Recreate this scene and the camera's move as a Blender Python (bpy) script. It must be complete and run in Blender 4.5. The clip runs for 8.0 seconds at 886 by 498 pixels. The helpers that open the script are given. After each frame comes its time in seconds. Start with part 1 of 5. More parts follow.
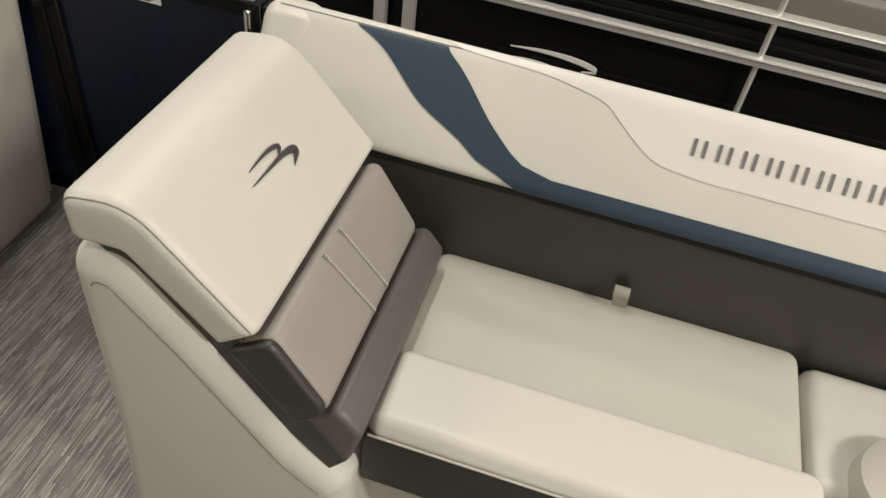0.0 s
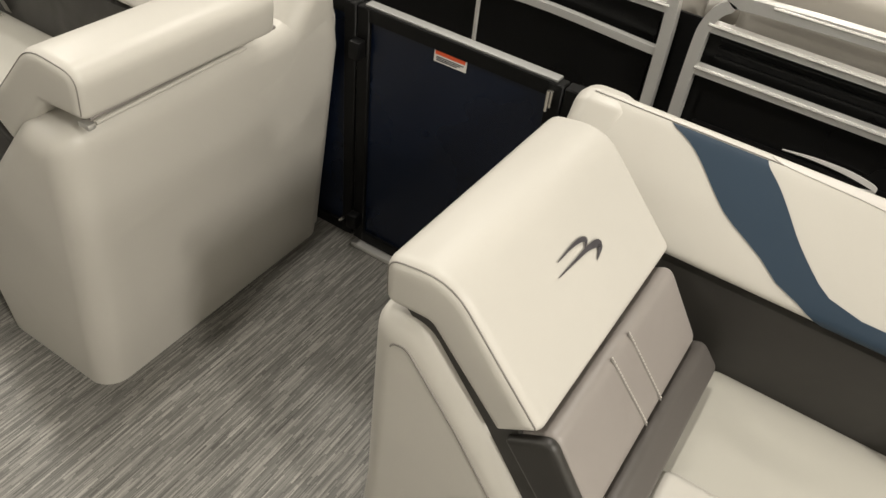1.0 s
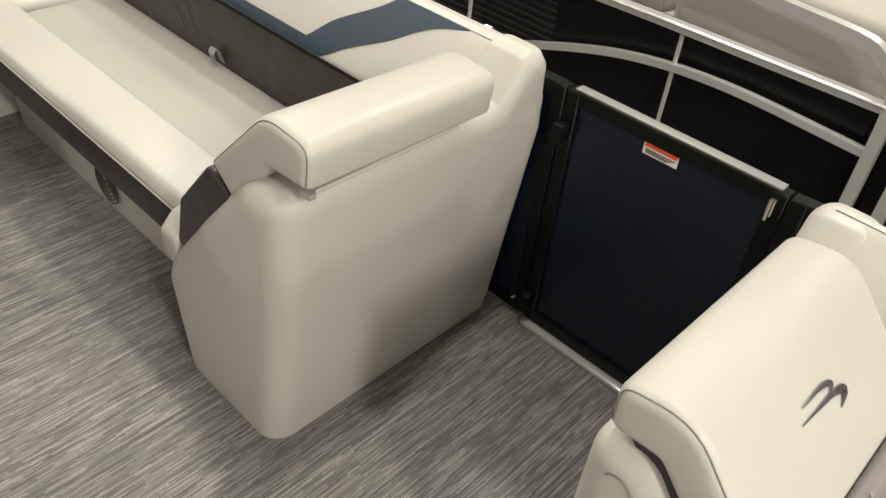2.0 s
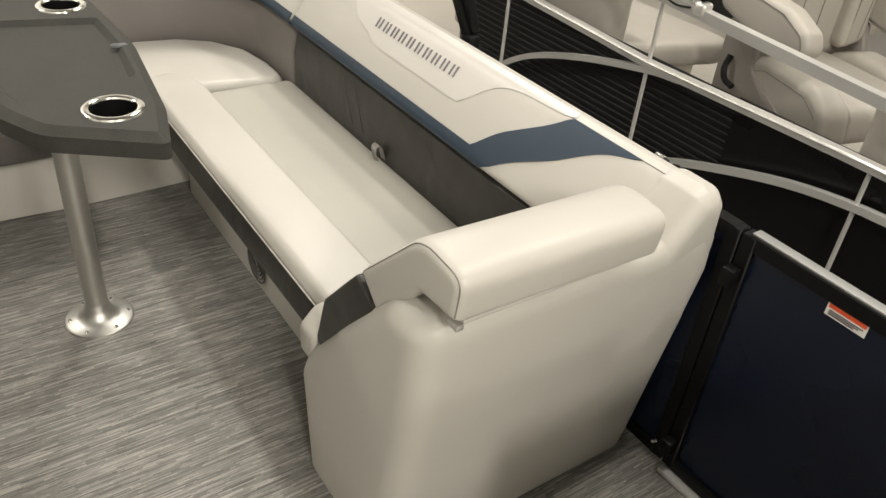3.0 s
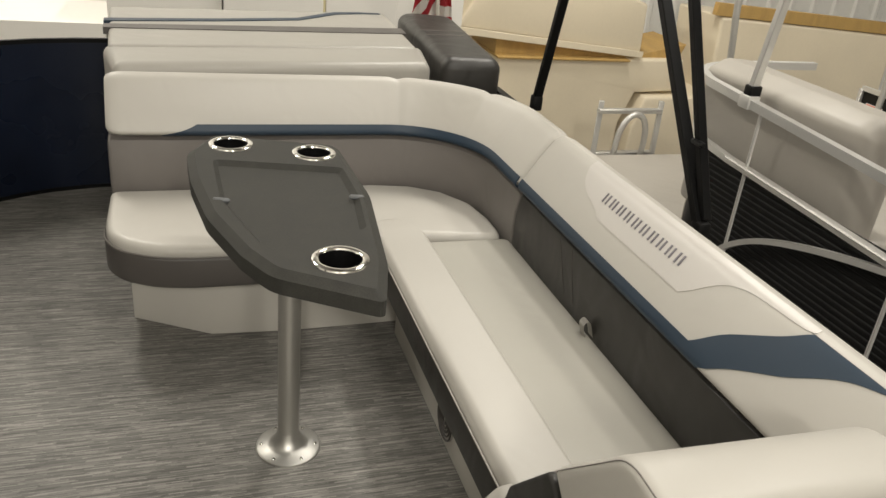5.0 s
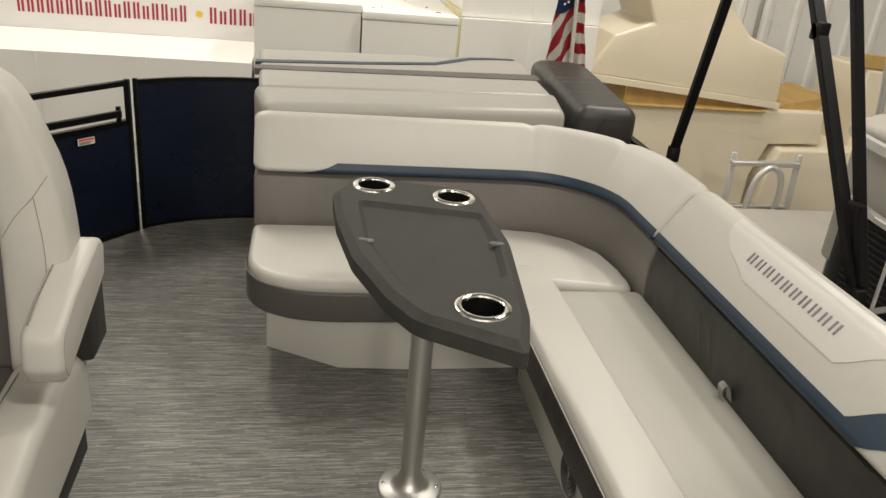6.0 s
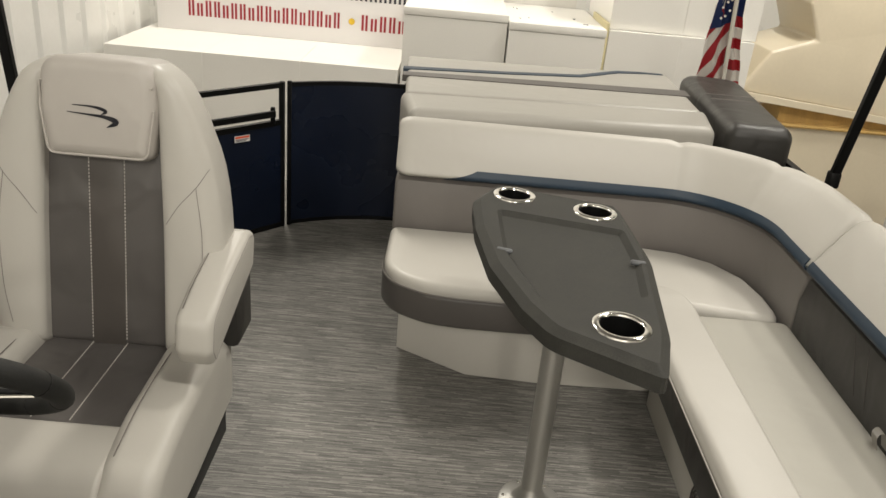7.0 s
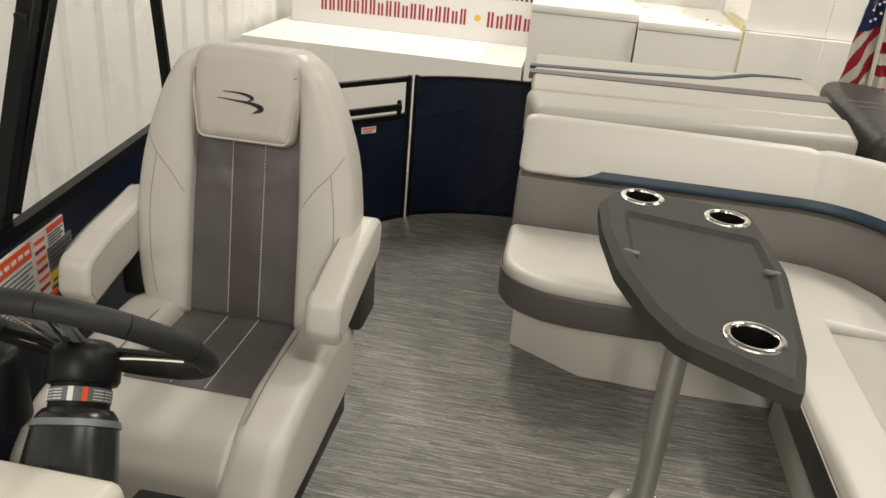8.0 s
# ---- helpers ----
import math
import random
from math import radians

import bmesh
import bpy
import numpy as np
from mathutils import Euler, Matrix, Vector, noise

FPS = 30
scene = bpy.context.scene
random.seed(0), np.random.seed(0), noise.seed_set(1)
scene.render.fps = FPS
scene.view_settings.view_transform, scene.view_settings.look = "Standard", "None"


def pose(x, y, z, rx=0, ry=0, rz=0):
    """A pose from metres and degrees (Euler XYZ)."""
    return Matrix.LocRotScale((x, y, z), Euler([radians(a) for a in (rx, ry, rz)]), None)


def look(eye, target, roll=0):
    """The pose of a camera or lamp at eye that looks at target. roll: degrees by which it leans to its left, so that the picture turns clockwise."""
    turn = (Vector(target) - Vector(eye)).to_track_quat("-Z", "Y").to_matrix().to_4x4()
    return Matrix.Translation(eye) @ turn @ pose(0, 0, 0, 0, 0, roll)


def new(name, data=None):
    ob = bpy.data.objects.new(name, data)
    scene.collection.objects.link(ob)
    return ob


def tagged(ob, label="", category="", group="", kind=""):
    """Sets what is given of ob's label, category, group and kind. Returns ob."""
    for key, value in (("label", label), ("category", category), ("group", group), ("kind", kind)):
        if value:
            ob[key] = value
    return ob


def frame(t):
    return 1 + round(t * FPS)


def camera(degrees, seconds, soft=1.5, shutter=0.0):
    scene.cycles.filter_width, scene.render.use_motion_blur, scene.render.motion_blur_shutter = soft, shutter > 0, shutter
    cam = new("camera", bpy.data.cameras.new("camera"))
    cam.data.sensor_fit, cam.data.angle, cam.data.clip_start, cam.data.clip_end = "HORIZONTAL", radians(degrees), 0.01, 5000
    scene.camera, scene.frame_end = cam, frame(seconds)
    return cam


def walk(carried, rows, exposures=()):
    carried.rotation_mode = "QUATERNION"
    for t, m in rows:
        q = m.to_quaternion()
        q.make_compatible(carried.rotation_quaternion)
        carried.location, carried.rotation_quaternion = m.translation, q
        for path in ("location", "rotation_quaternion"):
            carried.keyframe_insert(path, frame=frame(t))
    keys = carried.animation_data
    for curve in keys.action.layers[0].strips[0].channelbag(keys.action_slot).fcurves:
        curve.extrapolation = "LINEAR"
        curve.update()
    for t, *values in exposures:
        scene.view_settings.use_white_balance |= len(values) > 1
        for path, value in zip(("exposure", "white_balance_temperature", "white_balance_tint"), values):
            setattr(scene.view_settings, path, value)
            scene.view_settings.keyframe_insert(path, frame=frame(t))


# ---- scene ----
cam = camera(58.6, 8.0)
PATH = [
    (0, (-0.054, 0.69, 1.486), (-0.314, 2.094, 0.086), 8.8),
    (0.5, (-0.143, 0.683, 1.491), (-0.647, 2.048, 0.119), 7.2),
    (1, (-0.237, 0.674, 1.488), (-0.948, 1.975, 0.146), 7.1),
    (1.5, (-0.331, 0.651, 1.49), (-1.194, 1.89, 0.178), 6.9),
    (1.7, (-0.362, 0.652, 1.492), (-1.281, 1.864, 0.193), 6.4),
    (2.8, (-0.503, 0.693, 1.507), (-1.757, 1.725, 0.34), 6.0),
    (3, (-0.521, 0.705, 1.511), (-1.838, 1.695, 0.377), 5.8),
    (3.5, (-0.553, 0.739, 1.528), (-2.008, 1.629, 0.484), 5.8),
    (4, (-0.578, 0.751, 1.531), (-2.128, 1.544, 0.548), 6.0),
    (4.2, (-0.587, 0.747, 1.534), (-2.167, 1.505, 0.569), 6.2),
    (5.3, (-0.629, 0.705, 1.546), (-2.365, 1.243, 0.712), 5.8),
    (5.5, (-0.635, 0.692, 1.548), (-2.393, 1.179, 0.728), 5.7),
    (6, (-0.648, 0.649, 1.553), (-2.448, 0.99, 0.75), 5.5),
    (6.5, (-0.657, 0.644, 1.549), (-2.481, 0.823, 0.75), 5.4),
    (7, (-0.658, 0.625, 1.547), (-2.487, 0.645, 0.74), 5.3),
    (7.5, (-0.65, 0.609, 1.547), (-2.47, 0.491, 0.728), 5.0),
    (8, (-0.642, 0.585, 1.541), (-2.443, 0.337, 0.706), 5.1),
]
walk(cam, [(t, look(eye, target, roll)) for t, eye, target, roll in PATH], [(0, -0.46), (1, -0.28), (1.7, -0.20), (3, -0.17), (4, -0.40), (5.5, -0.54), (6.5, -0.57), (8, -0.45)])

# ---- light and air ----
world = bpy.data.worlds.new("hall_air")
scene.world = world
world.use_nodes = True
world.node_tree.nodes["Background"].inputs[0].default_value = (1.0, 0.95, 0.88, 1)
world.node_tree.nodes["Background"].inputs[1].default_value = 0.022


def unseen_lamp(x, y, watts, sx=1.3, sy=0.35, z=4.3):
    """A long area light at ceiling height; no such fixture is in view."""
    data = bpy.data.lights.new("unseen_area_light", "AREA")
    data.shape, data.size, data.size_y, data.energy, data.color = "RECTANGLE", sx, sy, watts, (1.0, 0.945, 0.85)
    ob = new("unseen_area_light", data)
    ob.matrix_world = pose(x, y, z)
    return ob


# unseen lamps: some placed by shadow angles, others added to brighten wall and chair
for lx, ly, lw in ((-5.0, 2.9, 165), (-2.4, 4.2, 90), (3.2, 1.9, 45), (7.2, 1.6, 320), (-6.3, -0.8, 160), (3.9, -0.2, 420), (-1.0, 9.0, 120)):
    unseen_lamp(lx, ly, lw)
unseen_lamp(-1.07, 1.75, 100, 0.25, 1.25)

# ---- materials ----


def material(name, base, rough=0.5, metal=0.0, vary=0.12, grain=300.0, bump=0.05, blotch=3.0, coat=0.0, stretch=(1, 1, 1), spec=0.5, rough_vary=0.1, dents=0.0):
    m = bpy.data.materials.new(name)
    m.use_nodes = True
    nt = m.node_tree
    n, l = nt.nodes, nt.links
    b = n["Principled BSDF"]
    b.inputs["Metallic"].default_value = metal
    b.inputs["Specular IOR Level"].default_value = spec
    b.inputs["Coat Weight"].default_value = coat
    tc = n.new("ShaderNodeTexCoord")
    mp = n.new("ShaderNodeMapping")
    mp.inputs["Scale"].default_value = stretch
    l.new(tc.outputs["Object"], mp.inputs["Vector"])
    big, fine = n.new("ShaderNodeTexNoise"), n.new("ShaderNodeTexNoise")
    big.inputs["Scale"].default_value, big.inputs["Detail"].default_value = blotch, 3
    fine.inputs["Scale"].default_value, fine.inputs["Detail"].default_value = grain, 2
    for t in (big, fine):
        l.new(mp.outputs[0], t.inputs["Vector"])
    mix = n.new("ShaderNodeMix")
    mix.data_type = "RGBA"
    l.new(big.outputs[0], mix.inputs["Factor"])
    mix.inputs[6].default_value = (*[c * (1 - vary) for c in base], 1)
    mix.inputs[7].default_value = (*[min(1, c * (1 + vary)) for c in base], 1)
    mix2 = n.new("ShaderNodeMix")
    mix2.data_type, mix2.blend_type = "RGBA", "MULTIPLY"
    mix2.inputs["Factor"].default_value = min(1.0, vary * 1.2)
    l.new(mix.outputs[2], mix2.inputs[6])
    l.new(fine.outputs[0], mix2.inputs[7])
    l.new(mix2.outputs[2], b.inputs["Base Color"])
    rr = n.new("ShaderNodeMapRange")
    rr.inputs[3].default_value, rr.inputs[4].default_value = max(0.02, rough - rough_vary), min(1, rough + rough_vary)
    l.new(big.outputs[0], rr.inputs[0])
    l.new(rr.outputs[0], b.inputs["Roughness"])
    if bump:
        bp = n.new("ShaderNodeBump")
        bp.inputs["Strength"].default_value, bp.inputs["Distance"].default_value = bump, 0.002
        l.new(fine.outputs[0], bp.inputs["Height"])
        l.new(bp.outputs[0], b.inputs["Normal"])
        if dents:
            soft = n.new("ShaderNodeTexNoise")
            soft.inputs["Scale"].default_value, soft.inputs["Detail"].default_value, soft.inputs["Distortion"].default_value = 8.0, 1.5, 0.6
            l.new(tc.outputs["Object"], soft.inputs["Vector"])
            b2 = n.new("ShaderNodeBump")
            b2.inputs["Strength"].default_value, b2.inputs["Distance"].default_value = dents, 0.02
            l.new(soft.outputs[0], b2.inputs["Height"])
            l.new(b2.outputs[0], bp.inputs["Normal"])
    return m


def woven_floor(name):
    """Grey woven vinyl: straight yarn dashes that run across the boat, each in a grey of its own."""
    m = bpy.data.materials.new(name)
    m.use_nodes = True
    nt = m.node_tree
    n, l = nt.nodes, nt.links
    b = n["Principled BSDF"]
    tc = n.new("ShaderNodeTexCoord")
    split = n.new("ShaderNodeSeparateXYZ")
    l.new(tc.outputs["Object"], split.inputs[0])

    def calc(op, p, q, r=None):
        node = n.new("ShaderNodeMath")
        node.operation = op
        for k, v in enumerate((p, q, r)):
            if v is None:
                continue
            if isinstance(v, (int, float)):
                node.inputs[k].default_value = v
            else:
                l.new(v, node.inputs[k])
        return node.outputs[0]

    def dashes(rows, runs):
        """One layer of dashes: so many rows and runs to the metre, the rows shifted at random."""
        row = calc("FLOOR", calc("MULTIPLY", split.outputs[0], rows), None)
        shift = n.new("ShaderNodeTexWhiteNoise")
        shift.noise_dimensions = "1D"
        l.new(row, shift.inputs["W"])
        run = calc("FLOOR", calc("MULTIPLY_ADD", split.outputs[1], runs, calc("MULTIPLY", shift.outputs[0], 17.0)), None)
        both = n.new("ShaderNodeCombineXYZ")
        l.new(row, both.inputs[0])
        l.new(run, both.inputs[1])
        pick = n.new("ShaderNodeTexWhiteNoise")
        pick.noise_dimensions = "2D"
        l.new(both.outputs[0], pick.inputs["Vector"])
        return pick.outputs[0]
    tone = calc("MULTIPLY", dashes(250.0, 11.0), 0.37)
    tone = calc("MULTIPLY_ADD", dashes(430.0, 18.0), 0.32, tone)
    tone = calc("MULTIPLY_ADD", dashes(140.0, 5.0), 0.09, tone)
    for scale, weight in ((2.3, 0.10), (26.0, 0.12)):
        cloud = n.new("ShaderNodeTexNoise")
        cloud.inputs["Scale"].default_value, cloud.inputs["Detail"].default_value = scale, 2
        l.new(tc.outputs["Object"], cloud.inputs["Vector"])
        tone = calc("MULTIPLY_ADD", cloud.outputs[0], weight, tone)
    ramp = n.new("ShaderNodeValToRGB")
    e = ramp.color_ramp.elements
    e[0].position, e[0].color = 0.16, (0.074, 0.072, 0.064, 1)
    e[1].position, e[1].color = 0.86, (0.325, 0.312, 0.282, 1)
    k = e.new(0.50)
    k.color = (0.155, 0.149, 0.137, 1)
    l.new(tone, ramp.inputs[0])
    l.new(ramp.outputs[0], b.inputs["Base Color"])
    b.inputs["Roughness"].default_value = 0.48
    b.inputs["Specular IOR Level"].default_value = 0.32
    bp = n.new("ShaderNodeBump")
    bp.inputs["Strength"].default_value, bp.inputs["Distance"].default_value = 0.25, 0.001
    l.new(tone, bp.inputs["Height"])
    l.new(bp.outputs[0], b.inputs["Normal"])
    return m


VINYL = material("ivory_vinyl", (0.485, 0.465, 0.423), 0.42, vary=0.04, grain=900, bump=0.06, dents=0.14)
SEAT_VINYL = material("greige_seat_vinyl", (0.405, 0.39, 0.345), 0.46, vary=0.05, grain=900, bump=0.08, dents=0.16)
VINYL_LOGO = material("pale_logo_vinyl", (0.545, 0.520, 0.488), 0.36, vary=0.03, grain=900, bump=0.05)
TAUPE = material("taupe_vinyl", (0.245, 0.222, 0.206), 0.45, vary=0.06, grain=900, bump=0.08, dents=0.2)
# the taupe darkened, with the back roll's shadow put into the colour
SHADED_TAUPE = material("shaded_taupe_vinyl", (0.168, 0.154, 0.143), 0.45, vary=0.07, grain=900, bump=0.08, dents=0.25)
RAIL_BEAD = material("polished_rail_bead", (0.86, 0.85, 0.82), 0.22, 0.6, vary=0.03, grain=200, bump=0)
RIM_WRAP = material("matte_black_wrap", (0.014, 0.014, 0.013), 0.62, spec=0.4, vary=0.15, grain=260, bump=0.2)
RAIL_ALU = material("bright_rail_aluminium", (0.72, 0.71, 0.68), 0.34, 0.55, vary=0.06, grain=200, bump=0.03)
COLUMN_BLACK = material("satin_black_moulding", (0.016, 0.016, 0.016), 0.27, spec=0.5, vary=0.1, grain=300, bump=0.03)
STRIP_GREY = material("brown_grey_vinyl", (0.084, 0.074, 0.067), 0.42, vary=0.08, grain=700, bump=0.1, dents=0.3)
CHARCOAL = material("charcoal_vinyl", (0.028, 0.026, 0.023), 0.43, vary=0.10, grain=900, bump=0.12, dents=0.38)
BLUE = material("slate_blue_vinyl", (0.013, 0.031, 0.055), 0.48, vary=0.06, grain=700, bump=0.05)
BAND_TAUPE = material("dark_taupe_vinyl", (0.082, 0.074, 0.068), 0.45, vary=0.05, grain=900, bump=0.06)
CHAIR_GREY = material("chair_charcoal_vinyl", (0.102, 0.094, 0.089), 0.38, vary=0.12, grain=700, bump=0.12, dents=0.5)
PIPING = material("dark_piping", (0.19, 0.175, 0.16), 0.5, vary=0.05, bump=0)
THREAD = material("pale_thread", (0.55, 0.52, 0.48), 0.7, vary=0.05, bump=0)
WOVEN = woven_floor("woven_deck_vinyl")
NAVY = material("navy_panel_gloss", (0.004, 0.008, 0.021), 0.28, vary=0.1, grain=60, bump=0.02, spec=0.35)
BLACK_METAL = material("black_powder_coat", (0.005, 0.005, 0.005), 0.42, spec=0.15, vary=0.15, grain=500, bump=0.05)
ALU = material("brushed_aluminium", (0.58, 0.57, 0.54), 0.42, 0.7, vary=0.06, grain=200, bump=0.03)
TRIM = material("dull_aluminium", (0.30, 0.30, 0.29), 0.55, 0.6, vary=0.08, grain=200, bump=0.03)
SATIN = material("satin_anodised_tube", (0.50, 0.49, 0.46), 0.42, 0.9, vary=0.05, grain=200, bump=0.02)
CHROME = material("polished_steel", (0.82, 0.80, 0.76), 0.16, 1.0, vary=0.02, grain=100, bump=0)
PLASTIC = material("grey_moulded_plastic", (0.046, 0.045, 0.038), 0.70, vary=0.55, blotch=22, grain=420, bump=0.35, spec=0.4)
BLACK = material("black_plastic", (0.006, 0.006, 0.006), 0.42, spec=0.18, vary=0.1, grain=300, bump=0.05)
GREY_BAND = material("mid_grey_plastic", (0.13, 0.135, 0.14), 0.45, vary=0.05, bump=0)
SHELL = material("pale_fibreglass", (0.56, 0.53, 0.46), 0.42, vary=0.05, grain=80, bump=0.02)
PAD_GREY = material("sun_pad_vinyl", (0.34, 0.325, 0.292), 0.42, vary=0.04, grain=900, bump=0.05, dents=0.14)
BASE_GREY = material("pale_grey_seat_base", (0.52, 0.50, 0.455), 0.5, vary=0.05, grain=300, bump=0.04)
PEWTER = material("pewter_lettering", (0.17, 0.16, 0.175), 0.3, 0.4, vary=0.05, bump=0)
INK = material("dark_ink", (0.03, 0.03, 0.04), 0.5, vary=0.03, bump=0)
WHITE = material("white_label", (0.75, 0.73, 0.70), 0.5, vary=0.04, bump=0)
ORANGE = material("warning_orange", (0.75, 0.10, 0.03), 0.5, vary=0.04, bump=0)
YELLOW = material("warning_yellow", (0.75, 0.50, 0.03), 0.5, vary=0.04, bump=0)
RED = material("sign_red", (0.33, 0.02, 0.03), 0.6, vary=0.04, bump=0)
FOAM = material("white_foam_board", (0.80, 0.78, 0.73), 0.85, vary=0.05, grain=120, bump=0.15, blotch=1.5)
CREAM = material("cream_gelcoat", (0.76, 0.675, 0.515), 0.35, vary=0.05, grain=40, bump=0.02)
WOOD = material("raw_plywood", (0.56, 0.36, 0.12), 0.7, vary=0.25, grain=60, bump=0.2, stretch=(1, 6, 1))
WALL = material("white_sheet_metal", (0.84, 0.83, 0.79), 0.3, vary=0.05, grain=30, bump=0.02)
CONCRETE = material("hall_concrete", (0.28, 0.26, 0.24), 0.7, vary=0.2, grain=40, bump=0.2)
CEILING = material("ceiling_sheet", (0.24, 0.235, 0.225), 0.8, vary=0.05, grain=20, bump=0.02)
HEAD_GREY = material("grey_headrest_vinyl", (0.45, 0.42, 0.385), 0.45, vary=0.05, grain=700, bump=0.06, dents=0.2)
SEAT_GREY = material("warm_grey_vinyl", (0.39, 0.365, 0.325), 0.45, vary=0.06, grain=700, bump=0.06, dents=0.2)
BLACK_SHEET = material("black_gloss_sheet", (0.006, 0.006, 0.006), 0.30, spec=0.3, vary=0.1, grain=30, bump=0.02)
RIB_BLACK = material("black_ribbed_vinyl", (0.007, 0.007, 0.007), 0.6, spec=0.25, vary=0.1, grain=200, bump=0.1)
FLAG_WHITE = material("flag_white", (0.70, 0.67, 0.63), 0.8, vary=0.05, bump=0)
FLAG_RED = material("flag_red", (0.42, 0.03, 0.04), 0.8, vary=0.05, bump=0)
FLAG_BLUE = material("flag_blue", (0.02, 0.04, 0.14), 0.8, vary=0.05, bump=0)

# ---- shaping ----


def thing(name, at, label, category, group="", kind=""):
    ob = new(name)
    ob.empty_display_size = 0.05
    ob.location = at
    return tagged(ob, label, category, group, kind)


def mesh_of(name, bm, mat, sharp=38):
    bmesh.ops.recalc_face_normals(bm, faces=bm.faces[:])
    me = bpy.data.meshes.new(name)
    bm.to_mesh(me)
    bm.free()
    me.materials.append(mat)
    me.shade_smooth()
    me.set_sharp_from_angle(angle=radians(sharp))
    return me


def part(name, bm, mat, parent=None, label="", sharp=38):
    """One mesh object, its vertices in world places, under a thing or a part."""
    ob = new(name, mesh_of(name, bm, mat, sharp))
    if parent is not None:
        ob.parent = parent
        if parent.parent is None:
            ob.matrix_parent_inverse = Matrix.Translation(-parent.location)
    if label:
        ob["label"] = label
    return ob


class Outline(list):
    """A filleted polygon that remembers the corners it came from."""


def rounded(poly, r, n=4):
    """A polygon with its corners filleted; r is one radius or one a corner."""
    out, k = Outline(), len(poly)
    out.corners, out.radii, out.fine = [tuple(p[:2]) for p in poly], [r[i] if isinstance(r, (list, tuple)) else r for i in range(k)], n
    for i in range(k):
        p0, p, p1 = Vector(poly[i - 1][:2]), Vector(poly[i][:2]), Vector(poly[(i + 1) % k][:2])
        rad = out.radii[i]
        a, b = (p0 - p), (p1 - p)
        la, lb = max(a.length, 1e-6), max(b.length, 1e-6)
        a, b = a / la, b / lb
        half = a.angle(b, math.pi) / 2
        d = min(max(rad, 1e-5) / max(math.tan(half), 0.05), la * 0.48, lb * 0.48)
        s, e = p + a * d, p + b * d
        for j in range(n + 1):
            t = j / n
            out.append(tuple(s * (1 - t) ** 2 + p * 2 * t * (1 - t) + e * t ** 2))
    return out


def drawn_in(poly, d):
    """A polygon moved inward by d, with as many points as before."""
    src = poly.corners if isinstance(poly, Outline) else [tuple(p[:2]) for p in poly]
    k = len(src)
    sg = 1 if sum(src[i - 1][0] * src[i][1] - src[i][0] * src[i - 1][1] for i in range(k)) > 0 else -1
    res = []
    for i in range(k):
        p0, p, p1 = Vector(src[i - 1]), Vector(src[i]), Vector(src[(i + 1) % k])
        u, v = (p - p0).normalized(), (p1 - p).normalized()
        n0, n1 = Vector((-u.y, u.x)) * sg, Vector((-v.y, v.x)) * sg
        m = n0 + n1
        m = m / max(0.35, m.length_squared) * 2
        res.append(tuple(p + m * d))
    if isinstance(poly, Outline):
        return rounded(res, [max(0.3 * q, q - d) for q in poly.radii], poly.fine)
    return res


def spread(a, b, t, axis):
    return {"y": (a, t, b), "x": (t, a, b), "z": (a, b, t)}[axis]


def prism(profile, lo, hi, axis, bevel=0.01, seg=3, bm=None, crown=0.0):
    """A profile pushed along an axis, its two rims rounded, its ends swollen by crown. axis y: profile in x, z; x: in y, z; z: in x, y."""
    own = bmesh.new()
    levels = []
    if bevel > 0:
        for j in range(seg + 1):
            a = math.pi / 2 * j / seg
            levels.append((bevel * (1 - math.sin(a)), bevel * (1 - math.cos(a))))
        if crown:
            levels = [(bevel + 0.02, -crown * 0.6), (bevel + 0.05, -crown)][::-1] + levels
    else:
        levels = [(0.0, 0.0)]
    loops = []
    for side in (0, 1):
        for inset, step in (levels if side == 0 else levels[::-1]):
            ring = drawn_in(profile, inset) if inset > 1e-9 else profile
            at = lo + step if side == 0 else hi - step
            loops.append([own.verts.new(spread(p[0], p[1], at, axis)) for p in ring])
    k = len(profile)
    own.faces.new(loops[0])
    own.faces.new(loops[-1][::-1])
    for a, b in zip(loops, loops[1:]):
        for i in range(k):
            own.faces.new((a[i], a[(i + 1) % k], b[(i + 1) % k], b[i]))
    if bm is None:
        return own
    return merge(bm, own)


def merge(bm, other):
    me = bpy.data.meshes.new("t")
    other.to_mesh(me)
    other.free()
    bm.from_mesh(me)
    bpy.data.meshes.remove(me)
    return bm


def box(x0, x1, y0, y1, z0, z1, bevel=0.004, seg=2, bm=None):
    own = bmesh.new()
    bmesh.ops.create_cube(own, size=1, matrix=Matrix.Translation(((x0 + x1) / 2, (y0 + y1) / 2, (z0 + z1) / 2)) @ Matrix.Diagonal((x1 - x0, y1 - y0, z1 - z0, 1)))
    if bevel > 0:
        bmesh.ops.bevel(own, geom=own.edges[:], offset=bevel, segments=seg, profile=0.5, affect="EDGES", clamp_overlap=True)
    return own if bm is None else merge(bm, own)


def moved(bm, m):
    bmesh.ops.transform(bm, matrix=m, verts=bm.verts[:])
    return bm


